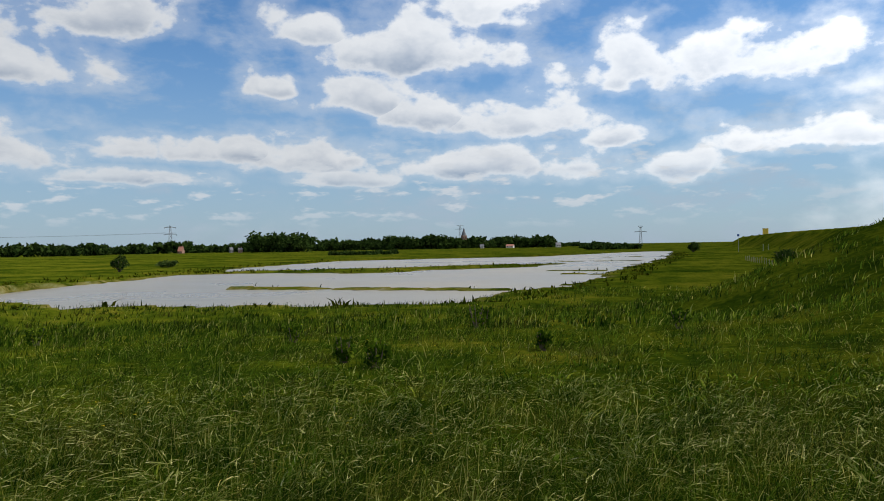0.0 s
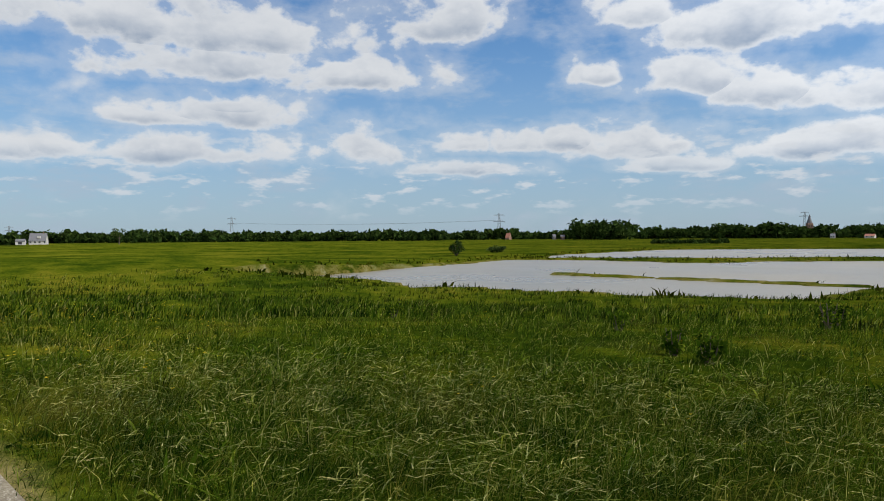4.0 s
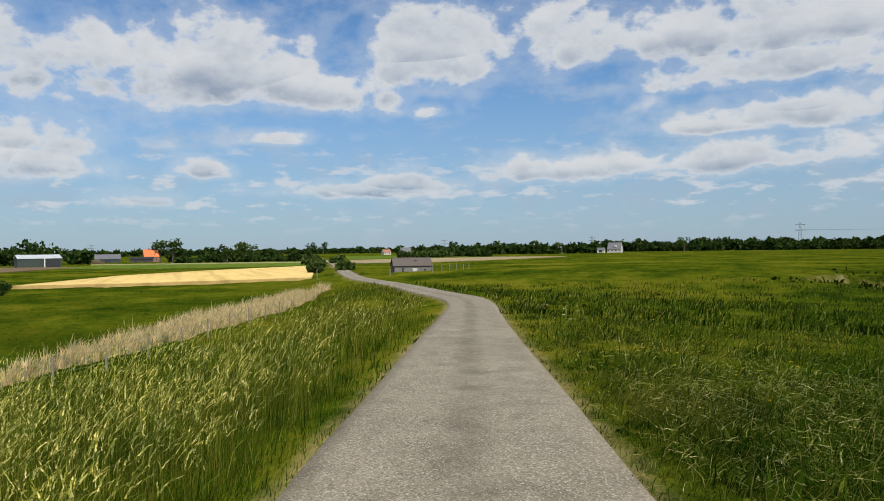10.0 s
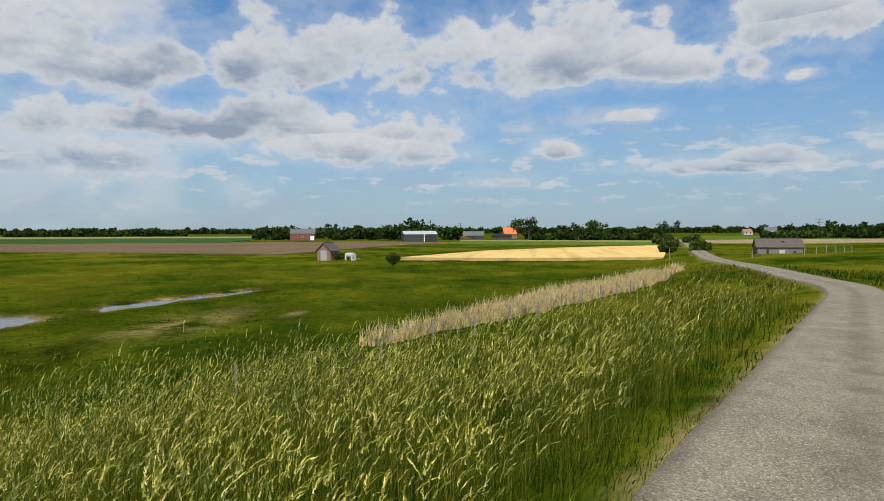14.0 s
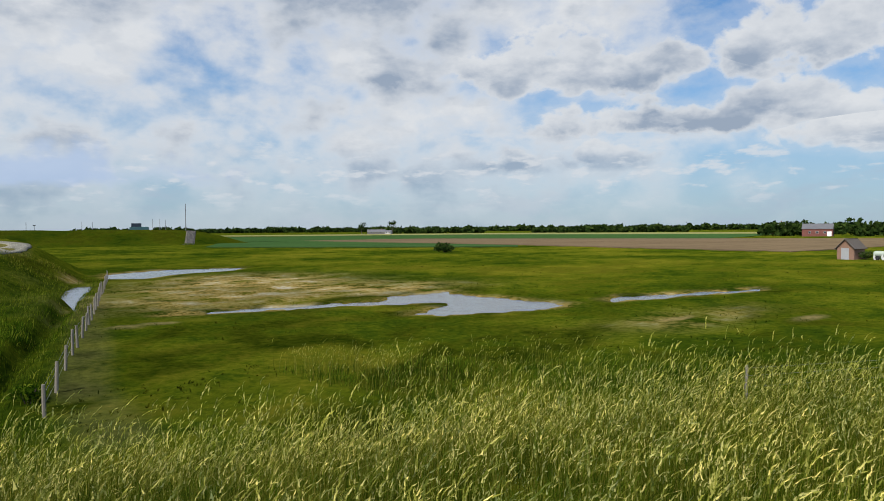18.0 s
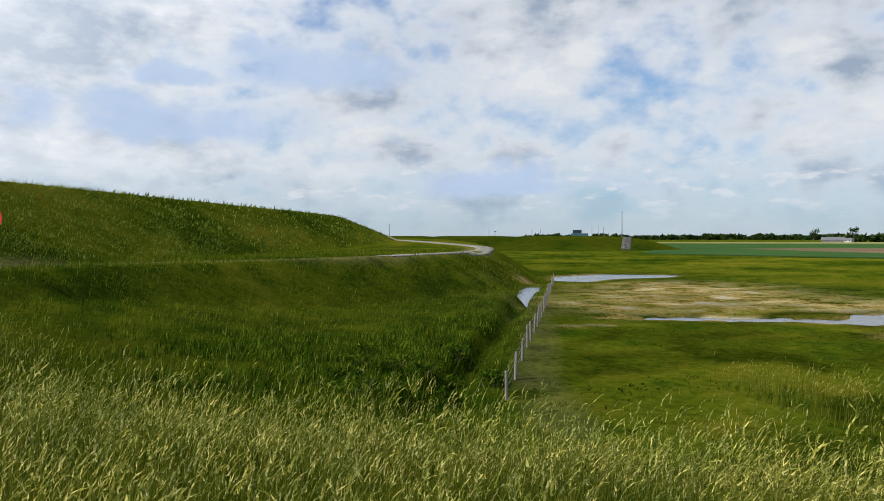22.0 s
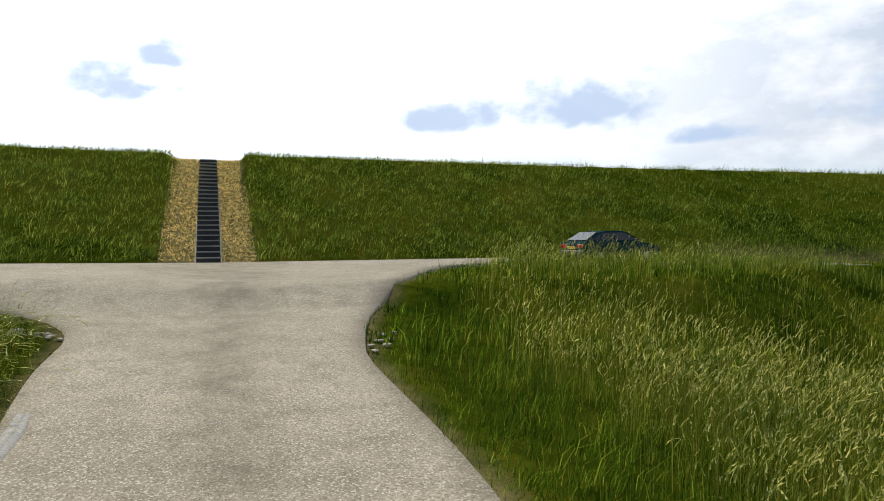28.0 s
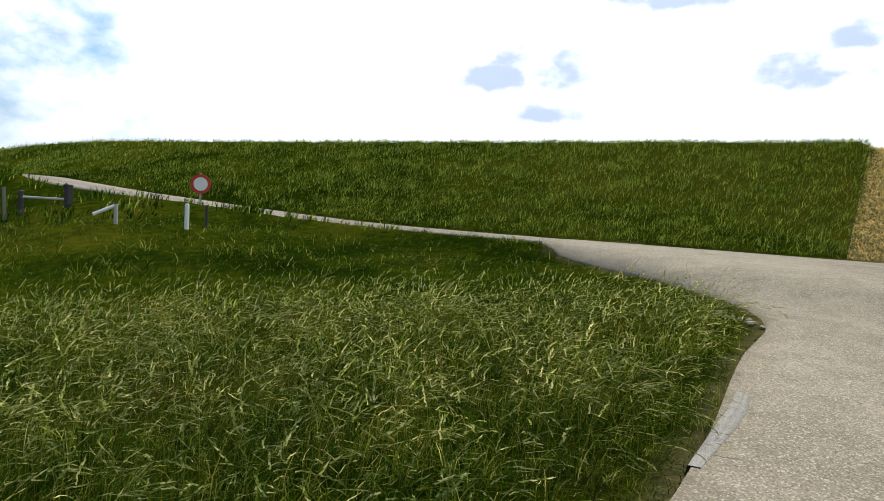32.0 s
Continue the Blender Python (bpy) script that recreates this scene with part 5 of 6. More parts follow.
ZINC = coat("galvanised", (0.45, 0.46, 0.46), 0.45, 0.7, 40, 0.2, relief=0.05)


def road_sign(x, y, face, lean, label, centre_z, size=0.40):
    z0 = height(x, y)
    H = centre_z - z0
    ob = thing("no_entry_sign", pose(x, y, z0, lean, 0, face), label, "road sign")
    part("post", rod((0, 0, -0.3), (0, 0, H + size + 0.04), 0.035, seg=10), ZINC, ob)
    R = Matrix.Rotation(radians(90), 4, "X")
    bm = bmesh.new()
    bmesh.ops.create_cone(bm, cap_ends=True, segments=40, radius1=size, radius2=size, depth=0.012, matrix=Matrix.Translation((0, -0.055, H)) @ R)
    disc = part("disc", bm, RED, ob, "red rimmed round plate")
    bm = bmesh.new()
    bmesh.ops.create_cone(bm, cap_ends=True, segments=40, radius1=size * 0.69, radius2=size * 0.69, depth=0.012, matrix=Matrix.Translation((0, -0.064, H)) @ R)
    part("white_field", bm, WHITE, disc)
    for dz_ in (-0.15, 0.15):
        part("bracket", box(0.10, 0.06, 0.035, (0, -0.025, H + dz_), 0.004), ZINC, ob)
    return ob


s1 = at(-154.7, 36.6)
road_sign(s1.x, s1.y, -154.7 - 52, 0, "round red and white no-entry sign beside the dike track", 1.7 + 36.6 * math.tan(radians(1.34)), 0.46)
s2 = at(-51.2, 31.0)
road_sign(s2.x, s2.y, -51.2, 3, "round red and white no-entry sign leaning in the grass", 1.7 + 31.0 * math.tan(radians(1.63)))

# ---- fences ----
POST = coat("weathered_post", (0.25, 0.22, 0.18), 0.9, 0, 25, 0.5, relief=0.5)
WIRE = coat("fence_wire", (0.25, 0.25, 0.24), 0.5, 0.6, 40, 0.2)


def fence(name, pts, label, hgt=1.1, r=0.055, wires=(0.4, 0.75, 1.0), seed=3, mat=None, every=None):
    rng = random.Random(seed)
    o = Vector((pts[0][0], pts[0][1], height(*pts[0])))
    ob = thing(name, Matrix.Translation(o), label, "fence")
    tops = []
    for x, y in pts:
        z = height(x, y)
        hh = hgt * rng.uniform(0.88, 1.1)
        b = Vector((x, y, z)) - o
        tip = b + Vector((rng.uniform(-0.06, 0.06), rng.uniform(-0.06, 0.06), hh))
        bm = rod(b - Vector((0, 0, 0.2)), tip, r * rng.uniform(0.85, 1.15), r * 0.9, 7)
        part("post", bm, mat or POST, ob)
        tops.append((b, tip))
    for wz in wires:
        bm = bmesh.new()
        for (b1, t1), (b2, t2) in zip(tops[:-1], tops[1:]):
            rod(b1 + (t1 - b1) * wz * 0.92, b2 + (t2 - b2) * wz * 0.92, 0.004, seg=4, bm=bm)
        part("wire", bm, WIRE, ob)
    return ob


def spaced(pts, step):
    out = []
    for (x1, y1), (x2, y2) in zip(pts[:-1], pts[1:]):
        n = max(int(math.hypot(x2 - x1, y2 - y1) / step), 1)
        out += [(x1 + (x2 - x1) * i / n, y1 + (y2 - y1) * i / n) for i in range(n)]
    return out + [pts[-1]]


fence("ditch_fence", spaced([(-4.6, -21.2), (-7.45, -30), (-11.5, -42.5), (-16.6, -58.7), (-22, -76)], 2.6), "line of weathered wooden fence posts along a ditch", 0.95)
fence("meadow_fence", spaced([(-19.8, -9.2), (-25.7, -6.2), (-40, -0.5), (-60, 8)], 3.6), "wooden fence posts at the foot of the road bank", 1.05, 0.05, seed=4)
fence("dike_fence", spaced([(45, 66), (48.5, 78), (51, 99), (58, 118), (72, 165)], 3.0), "dark fence posts at the foot of the dike", 1.15, seed=5)
fence("barn_fence", spaced([at(68.0, 150).xy[:], at(71.0, 112).xy[:], at(74.5, 108).xy[:]], 7), "few old posts round a field barn", 1.2, 0.07, seed=6)
fence("crop_fence", spaced([at(80.4, 110).xy[:], at(80.4, 150).xy[:]], 6), "pale posts along the field edge", 1.1, 0.05, seed=7)
gate = fence("field_gate", [tuple(at(a, 30).xy) for a in (-37.5, -38.5)], "old wooden gate posts", 1.3, 0.07, (), 8)


def gpost(az, d, h, r, mat, name, label, lean=(0, 0), cat="post"):
    p = at(az, d)
    ob = thing(name, pose(p.x, p.y, height(p.x, p.y)), label, cat)
    part("shaft", rod((0, 0, -0.3), (lean[0], lean[1], h), r, r * 0.92, 8), mat, ob)
    part("cap", rod((lean[0], lean[1], h), (lean[0], lean[1], h + 0.03), r * 0.8, r * 0.5, 8), mat, ob)
    return ob


DARKWOOD = coat("tarred_wood", (0.05, 0.045, 0.04), 0.85, 0, 20, 0.4, relief=0.4)
PALEWOOD = coat("bleached_wood", (0.45, 0.43, 0.38), 0.85, 0, 20, 0.3, relief=0.3)
# old gate by the junction meadow
GD = 30.0
pg = at(-42.3, GD)
gz = height(pg.x, pg.y)
gate2 = thing("old_field_gate", pose(pg.x, pg.y, gz), "dark wooden gate post with one pale rail", "gate")
q2 = at(-39.4, GD) - pg
gh = 2.25 - gz
part("gate_post", box(0.26, 0.22, gh + 0.3, (0, 0, gh / 2 - 0.15), 0.02), DARKWOOD, gate2)
part("end_post", box(0.16, 0.14, gh + 0.1, (q2.x, q2.y, gh / 2 - 0.35), 0.02), DARKWOOD, gate2)
part("rail", rod((0, 0, gh - 0.56), (q2.x, q2.y, gh - 0.54), 0.045, seg=8), PALEWOOD, gate2, "bleached top rail")
part("strut", rod((0.05, 0, gh - 0.16), (-0.1, 0.1, gh), 0.12, 0.1, 7), DARKWOOD, gate2)
gpost(-38.2, GD, 0.95, 0.09, DARKWOOD, "leaning_post", "dark leaning wooden post in the grass", (-0.12, 0.1))
a1, a2 = at(-44.0, 24, 0), at(-45.5, 24, 0)
z1 = height(a1.x, a1.y)
bar_ = thing("barrier_pole", pose(a1.x, a1.y, z1), "white slanting barrier pole on a short post", "barrier")
dv = a2 - a1
part("pole", rod((0, 0, 0.30), (dv.x, dv.y, 0.60), 0.05, seg=8), WHITE, bar_)
part("support", rod((dv.x, dv.y, -0.3), (dv.x, dv.y, 0.64), 0.06, seg=8), PALEWOOD, bar_)
gpost(-50.4, 23, 0.75, 0.07, WHITE, "marker_post", "short white marker post beside a sign")
gpost(-51.8, 24, 0.7, 0.05, DARKWOOD, "stake", "thin dark wooden stake by the road")


# ---- parked car ----
def on_dike_road(az, off):
    d = np.linspace(15, 60, 900)
    v = way(az)
    c, _, _ = along(v.x * d, v.y * d, DIKE)
    return at(az, float(d[int(np.argmin(np.abs(c - FOOT - off)))]))


PAINT = material("car_paint", lambda N: N.n("ShaderNodeBsdfPrincipled", {"Base Color": N.mix(N.span(N.noise(N.n("ShaderNodeTexCoord").outputs["Object"], 3.0), 0.4, 0.7, 0, 0.4), (0.010, 0.032, 0.042), (0.016, 0.040, 0.048)),
                                                                      "Roughness": 0.42, "Metallic": 0.0, "Specular IOR Level": 0.0, "Coat Weight": 0.0}).outputs[0])
GLASS = material("car_glass", lambda N: N.n("ShaderNodeBsdfPrincipled", {"Base Color": (0.02, 0.028, 0.032, 1), "Roughness": 0.08, "Specular IOR Level": 0.3}).outputs[0])
RUBBER = coat("rubber", (0.02, 0.02, 0.02), 0.9, 0, 40, 0.3)
RIM = coat("wheel_rim", (0.45, 0.45, 0.46), 0.35, 0.8, 40, 0.2)
TAIL = coat("tail_light", (0.42, 0.02, 0.015), 0.25, 0, 40, 0.1, relief=0.02)
LAMP = coat("head_light", (0.6, 0.6, 0.58), 0.15, 0.2, 40, 0.1, relief=0.02)
BLACK = coat("black_trim", (0.02, 0.02, 0.022), 0.6, 0, 40, 0.2)


def parked_car(m):
    car = thing("parked_car", m, "dark blue-green liftback car parked on the dike road", "car")
    W = 1.68

    def shell(profile, width, taper):
        bm = prism(profile, width)
        zs = [v.co.z for v in bm.verts]
        lo, hi = min(zs), max(zs)
        for v in bm.verts:
            v.co.y *= 1 - taper * (v.co.z - lo) / (hi - lo)
        bmesh.ops.bevel(bm, geom=[e for e in bm.edges], offset=0.035, segments=2, affect="EDGES", profile=0.6)
        return bm

    body = [(-2.15, 0.32), (-2.2, 0.55), (-2.17, 0.86), (-2.05, 0.93), (-1.2, 0.97), (0.75, 0.95), (1.25, 0.88), (1.95, 0.76), (2.16, 0.66), (2.2, 0.42), (2.1, 0.28), (1.72, 0.24), (-1.75, 0.24)]
    part("body", shell(body, W, 0.08), PAINT, car, smooth=False)
    cabin = [(-1.95, 0.93), (-1.25, 1.33), (-0.75, 1.40), (0.05, 1.40), (0.35, 1.36), (1.1, 0.93)]
    part("roof", shell(cabin, 1.5, 0.22), PAINT, car)
    for s in (-1, 1):
        def side(pts, name):
            bm = bmesh.new()
            vs = []
            for x, z in pts:
                k = (z - 0.93) / 0.47
                vs.append((x, s * (0.75 * (1 - 0.22 * k) + 0.012), z))
            f = [bm.verts.new(v) for v in vs]
            g = [bm.verts.new((v[0], v[1] - s * 0.03, v[2])) for v in vs]
            bm.faces.new(f)
            bm.faces.new(g[::-1])
            for i in range(len(f)):
                bm.faces.new((f[i], g[i], g[(i + 1) % len(f)], f[(i + 1) % len(f)]))
            bmesh.ops.recalc_face_normals(bm, faces=bm.faces[:])
            part(name, bm, GLASS, car)

        side([(-0.35, 0.98), (-0.35, 1.33), (0.25, 1.32), (0.85, 0.99)], "front_side_window")
        side([(-1.15, 0.99), (-1.02, 1.30), (-0.43, 1.33), (-0.43, 0.98)], "rear_side_window")
        side([(-1.62, 1.0), (-1.18, 1.27), (-1.10, 1.27), (-1.22, 1.0)], "quarter_window")
        part("tail_light", box(0.07, 0.36, 0.15, (-2.165, s * 0.58, 0.75), 0.012), TAIL, car, "red tail light")
        part("head_light", box(0.10, 0.34, 0.12, (2.12, s * 0.58, 0.64), 0.012), LAMP, car)
        part("door_mirror", box(0.12, 0.18, 0.11, (0.72, s * 0.86, 1.0), 0.03), BLACK, car)
        part("door_handle", box(0.16, 0.03, 0.03, (-0.25, s * 0.825, 0.84), 0.006), BLACK, car)
        for x in (-1.3, 1.32):
            tyre = part("wheel", rod((x, s * 0.66, 0.30), (x, s * 0.85, 0.30), 0.30, seg=22), RUBBER, car)
            part("rim", rod((x, s * 0.80, 0.30), (x, s * 0.862, 0.30), 0.19, 0.17, 16), RIM, tyre)
    bm = bmesh.new()
    v = [bm.verts.new(p) for p in ((-1.90, -0.66, 0.99), (-1.90, 0.66, 0.99), (-1.28, 0.57, 1.335), (-1.28, -0.57, 1.335))]
    w = [bm.verts.new((p.co.x + 0.02, p.co.y, p.co.z - 0.035)) for p in v]
    bm.faces.new(v)
    bm.faces.new(w[::-1])
    for i in range(4):
        bm.faces.new((v[i], w[i], w[(i + 1) % 4], v[(i + 1) % 4]))
    bmesh.ops.recalc_face_normals(bm, faces=bm.faces[:])
    bmesh.ops.translate(bm, verts=bm.verts[:], vec=(-0.022, 0, 0.02))
    part("rear_window", bm, GLASS, car, "sloping rear window reflecting the sky")
    bm = bmesh.new()
    v = [bm.verts.new(p) for p in ((1.07, -0.66, 0.97), (1.07, 0.66, 0.97), (0.40, 0.56, 1.345), (0.40, -0.56, 1.345))]
    bm.faces.new(v[::-1])
    bmesh.ops.solidify(bm, geom=bm.faces[:], thickness=-0.025)
    bmesh.ops.translate(bm, verts=bm.verts[:], vec=(0.02, 0, 0.014))
    part("windscreen", bm, GLASS, car)
    part("rear_bumper", box(0.16, 1.62, 0.22, (-2.17, 0, 0.45), 0.04), BLACK, car)
    part("front_bumper", box(0.16, 1.62, 0.22, (2.15, 0, 0.42), 0.04), BLACK, car)
    part("number_plate", box(0.02, 0.52, 0.11, (-2.215, 0, 0.68), 0.004), coat("plate_yellow", (0.65, 0.45, 0.05), 0.5), car, "plain yellow plate")
    return car


cp = on_dike_road(-135.2, 1.1)
parked_car(Matrix.Translation((cp.x, cp.y, height(cp.x, cp.y) + 0.06)) @ Matrix.Rotation(radians(-95), 4, "Z"))

# ---- buildings ----
BRICK = coat("brown_brick", (0.26, 0.15, 0.10), 0.85, 0, 8, 0.4)
REDB = coat("red_brick", (0.19, 0.065, 0.05), 0.85, 0, 8, 0.35)
RENDER = coat("white_render", (0.52, 0.50, 0.45), 0.8, 0, 6, 0.15)
GREYROOF = coat("grey_roof", (0.13, 0.13, 0.14), 0.75, 0, 5, 0.3)
ORANGE = coat("orange_tiles", (0.62, 0.17, 0.045), 0.75, 0, 5, 0.25)
TILE = coat("red_brown_tiles", (0.36, 0.15, 0.10), 0.8, 0, 3, 0.3)
SHEETM = coat("pale_sheet_roof", (0.62, 0.63, 0.62), 0.5, 0.2, 4, 0.2)
GREENW = coat("dark_green_cladding", (0.035, 0.05, 0.04), 0.7, 0, 5, 0.3)
OLDROOF = coat("old_sheet_roof", (0.105, 0.088, 0.072), 0.85, 0, 4, 0.5, (0.8, 0.6, 0.5), dirt=0.6)
OLDWALL = coat("weathered_boards", (0.19, 0.18, 0.16), 0.9, 0, 9, 0.5, dirt=0.5)
DOORG = coat("grey_door", (0.35, 0.36, 0.37), 0.7, 0, 8, 0.3)
PANE = glass("window_glass", (0.04, 0.05, 0.06), 0.1)


def house(name, az, d, turn, L, W, eave, ridge, wall, roof, label, cat="house", windows=(), doors=(), chimney=False, over=0.25, lift=0.0):
    """A gabled building: long side L along its x axis, W deep; turn 0 shows its long side to the road."""
    p = at(az, d)
    z = height(p.x, p.y) + lift
    ob = thing(name, Matrix.Translation((p.x, p.y, z)) @ Matrix.Rotation(radians(az + turn), 4, "Z"), label, cat)
    # camera sees the side at -y
    bm = prism([(-W / 2, -0.4), (W / 2, -0.4), (W / 2, eave), (0, ridge - 0.1), (-W / 2, eave)], L, m=Matrix.Rotation(radians(90), 4, "Z"))
    part("wall", bm, wall, ob)
    run = math.hypot(W / 2 + over, (ridge - eave) * (W / 2 + over) / (W / 2))
    slope = math.atan2(ridge - eave, W / 2)
    for s in (-1, 1):
        m = Matrix.Translation((0, s * (W / 2 + over) / 2, (ridge + eave - (ridge - eave) * over / (W / 2)) / 2 + 0.06)) @ Matrix.Rotation(-s * slope, 4, "X")
        part("roof", box(L + 2 * over, run, 0.12, (0, 0, 0), 0.02, m=m), roof, ob)
    part("ridge", box(L + 2 * over, 0.3, 0.12, (0, 0, ridge + 0.1), 0.03), roof, ob)
    for x, z1, w, h in windows:
        fr = part("window", box(w, 0.10, h, (x, -W / 2 - 0.02, z1), 0.01), RENDER if wall is not RENDER else BLACK, ob)
        part("pane", box(w * 0.84, 0.04, h * 0.84, (x, -W / 2 - 0.08, z1), 0.0), PANE, fr)
    for x, w, h, mt in doors:
        dr = part("door", box(w, 0.08, h, (x, -W / 2 - 0.025, h / 2), 0.01), mt, ob)
        part("door_handle", box(0.08, 0.05, 0.12, (x + w * 0.38, -W / 2 - 0.085, h * 0.5), 0.005), ZINC, dr)
    if chimney:
        part("chimney", box(0.7, 0.7, 1.8, (L * 0.3, 0, ridge + 0.5), 0.03), BRICK, ob)
    return ob


# old field barn with a patched roof
barn = house("field_barn", 72.75, 138, 12, 7.4, 3.6, 1.35, 2.75, OLDWALL, OLDROOF, "long weathered field barn with a patched sagging roof", "barn",
             doors=((-2.0, 0.5, 0.9, DARK), (0.35, 0.9, 0.8, RENDER), (2.4, 0.5, 0.6, DARK)))
# dark plate on the uncut roof, coloured as the shade inside a hole
part("roof_hole", box(0.55, 0.7, 0.05, (0.65, -0.75, 2.33), 0.0, m=None), DARK, barn)
for i in range(9):
    part("board", box(0.42, 0.05, 1.2, (-3.4 + i * 0.85, -1.83, 0.65), 0.005), OLDWALL, barn)
part("gable_board", box(0.06, 3.4, 1.3, (-3.74, 0, 0.62), 0.01), DARKWOOD, barn)
# brick hut
hut = house("brick_hut", 107.8, 121, 62, 3.0, 2.5, 1.75, 3.0, BRICK, OLDROOF, "small brick field hut with a steep gable and grey door", "hut")
part("door", box(0.06, 1.15, 1.75, (-1.53, 0.05, 0.85), 0.01), DOORG, hut, "grey boarded door")
pb = at(106.9, 120)
bush("hut_bush", pb.x, pb.y, 2.6, 1.5, "green bush growing against a brick hut", 77, 500, 0.13, LEAF_L)
pt = at(106.0, 119)
tank = thing("water_bowser", pose(pt.x, pt.y, height(pt.x, pt.y), 0, 0, 60), "small pale water tank on a wheeled frame", "trailer")
part("tank", rod((-0.9, 0, 0.85), (0.9, 0, 0.85), 0.45, seg=16), coat("pale_tank", (0.45, 0.50, 0.42), 0.6), tank)
for s in (-1, 1):
    part("wheel", rod((0, s * 0.5, 0.32), (0, s * 0.66, 0.32), 0.32, seg=16), RUBBER, tank)
    part("hoop", rod((s * 0.7, 0, 0.4), (s * 0.75, 0, 0.4), 0.62, seg=18), WHITE, tank)
part("drawbar", rod((0.9, 0, 0.45), (2.3, 0, 0.35), 0.04, seg=6), ZINC, tank)

# farm
# the black door panel stands in for the shaded inside of an open doorway
shed = house("farm_shed", 100.4, 330, 8, 15.5, 12, 3.6, 5.0, GREENW, SHEETM, "dark green farm shed with a pale metal roof", "shed", doors=((4.6, 5.0, 3.2, BLACK),))
part("front_post", box(0.3, 0.3, 3.6, (1.6, -6.4, 1.8), 0.02), WHITE, shed)
house("red_barn", 109.8, 412, -5, 14, 9, 3.8, 6.4, REDB, GREYROOF, "red brick barn with a low grey roof", "barn", windows=((-3.5, 2.0, 1.2, 1.2), (0, 2.0, 1.2, 1.2), (3.5, 2.0, 1.2, 1.2)), doors=((5.5, 2.0, 2.4, WHITE),))
house("farmhouse", 92.95, 463, 10, 8.5, 8, 3.0, 7.4, BRICK, ORANGE, "brick farmhouse with a bright orange tiled roof", "house", windows=((-2.5, 1.5, 1.0, 1.3), (0, 1.5, 1.0, 1.3), (2.5, 1.5, 1.0, 1.3)), chimney=True)
house("low_barn", 93.6, 452, 0, 13, 6, 1.8, 2.9, DARKWOOD, BLACK, "low black barn in front of a farmhouse", "barn", doors=((-3, 2.2, 1.5, BLACK), (2, 2.2, 1.5, BLACK)))
house("grey_barn", 95.9, 440, 0, 13, 8, 2.4, 5.0, GREENW, GREYROOF, "dark barn with a slate-grey roof", "barn", doors=((0, 3.0, 2.2, BLACK),))
house("low_barn", 97.8, 430, 4, 10, 6, 2.0, 3.2, OLDWALL, GREYROOF, "low pale farm outbuilding", "barn", windows=((0, 1.2, 0.8, 0.6),))
ph = at(97.0, 415)
heap = bmesh.new()
bmesh.ops.create_icosphere(heap, subdivisions=4, radius=1.0)
for v in heap.verts:
    n_ = noise.noise(v.co * 2.2) * 0.18
    v.co = Vector((v.co.x * 6.2 * (1 + n_), v.co.y * 3.2 * (1 + n_), max(v.co.z, -0.1) * 2.2 * (1 + 2 * n_)))
ob = part("earth_heap", heap, PLOUGH, None, m=pose(ph.x, ph.y, height(ph.x, ph.y), 0, 0, 97), smooth=True)
tagged(ob, "brown heap of bare earth in a farmyard", "heap")
hw = house("country_house", 56.2, 600, -12, 11, 9, 2.6, 8.0, RENDER, GREYROOF, "white country house with a steep dark grey roof", "house",
           windows=((-4.5, 1.4, 1.3, 1.2), (-1.5, 1.4, 1.3, 1.2), (1.5, 1.4, 1.3, 1.2), (4.8, 1.4, 1.0, 1.2)), chimney=True, lift=1.0)
part("dormer", box(2.0, 2.4, 1.5, (1.0, -2.9, 4.9), 0.03), RENDER, hw)
house("garden_house", 57.3, 590, -12, 6, 4, 2.2, 3.8, RENDER, GREYROOF, "small white outbuilding beside a country house", "house", doors=((0, 2.4, 1.9, BLACK),), lift=1.0)
# village
for i, (az, d, L, e, r_, wl, rf, lab) in enumerate(((20.6, 980, 6, 3, 9, BRICK, TILE, "village house with a red tiled roof"), (16.9, 960, 4, 4, 7, OLDWALL, GREYROOF, "pale rendered gable house among trees"), (16.2, 900, 5, 4, 6, BRICK, GREYROOF, "small brown brick house among trees"),
                                                    (-5.6, 950, 17, 4, 8, RENDER, TILE, "white house with a long red tiled roof"), (-8.5, 980, 12, 4, 7, RENDER, TILE, "low white house with red tiles"), (-9.5, 930, 10, 5, 10, RENDER, GREYROOF, "white gabled village house"),
                                                    (-3.3, 1000, 9, 5, 9, RENDER, GREYROOF, "grey-roofed village house by the church"), (-12.0, 950, 7, 3, 5.5, RENDER, GREYROOF, "small white house on the lake shore"), (74.8, 800, 9, 3, 6, RENDER, TILE, "white farmhouse with red-brown tiles beyond the fields"),
                                                    (73.2, 820, 12, 4, 8, RENDER, GREYROOF, "grey-roofed farm behind the fields"), (143.6, 860, 22, 2.5, 5.5, OLDWALL, GREYROOF, "long grey-roofed barn of a far farm"), (142.6, 850, 7, 2.4, 4.4, RENDER, GREYROOF, "small white shed of a far farm"),
                                                    (112.6, 560, 14, 4, 8, BRICK, GREYROOF, "brown farm building behind trees"), (60.6, 640, 5, 5, 9, OLDWALL, GREYROOF, "grey house gable behind trees"))):
    if az < 0:
        L, e, r_ = L * 0.6, e * 0.6, r_ * 0.62
    house("village_house", az, d, (i * 37) % 50 - 25, L, 8, e, r_, wl, rf, lab, "house", windows=((-L * 0.25, 1.8, 1.2, 1.4), (L * 0.25, 1.8, 1.2, 1.4)), chimney=i % 2 == 0)
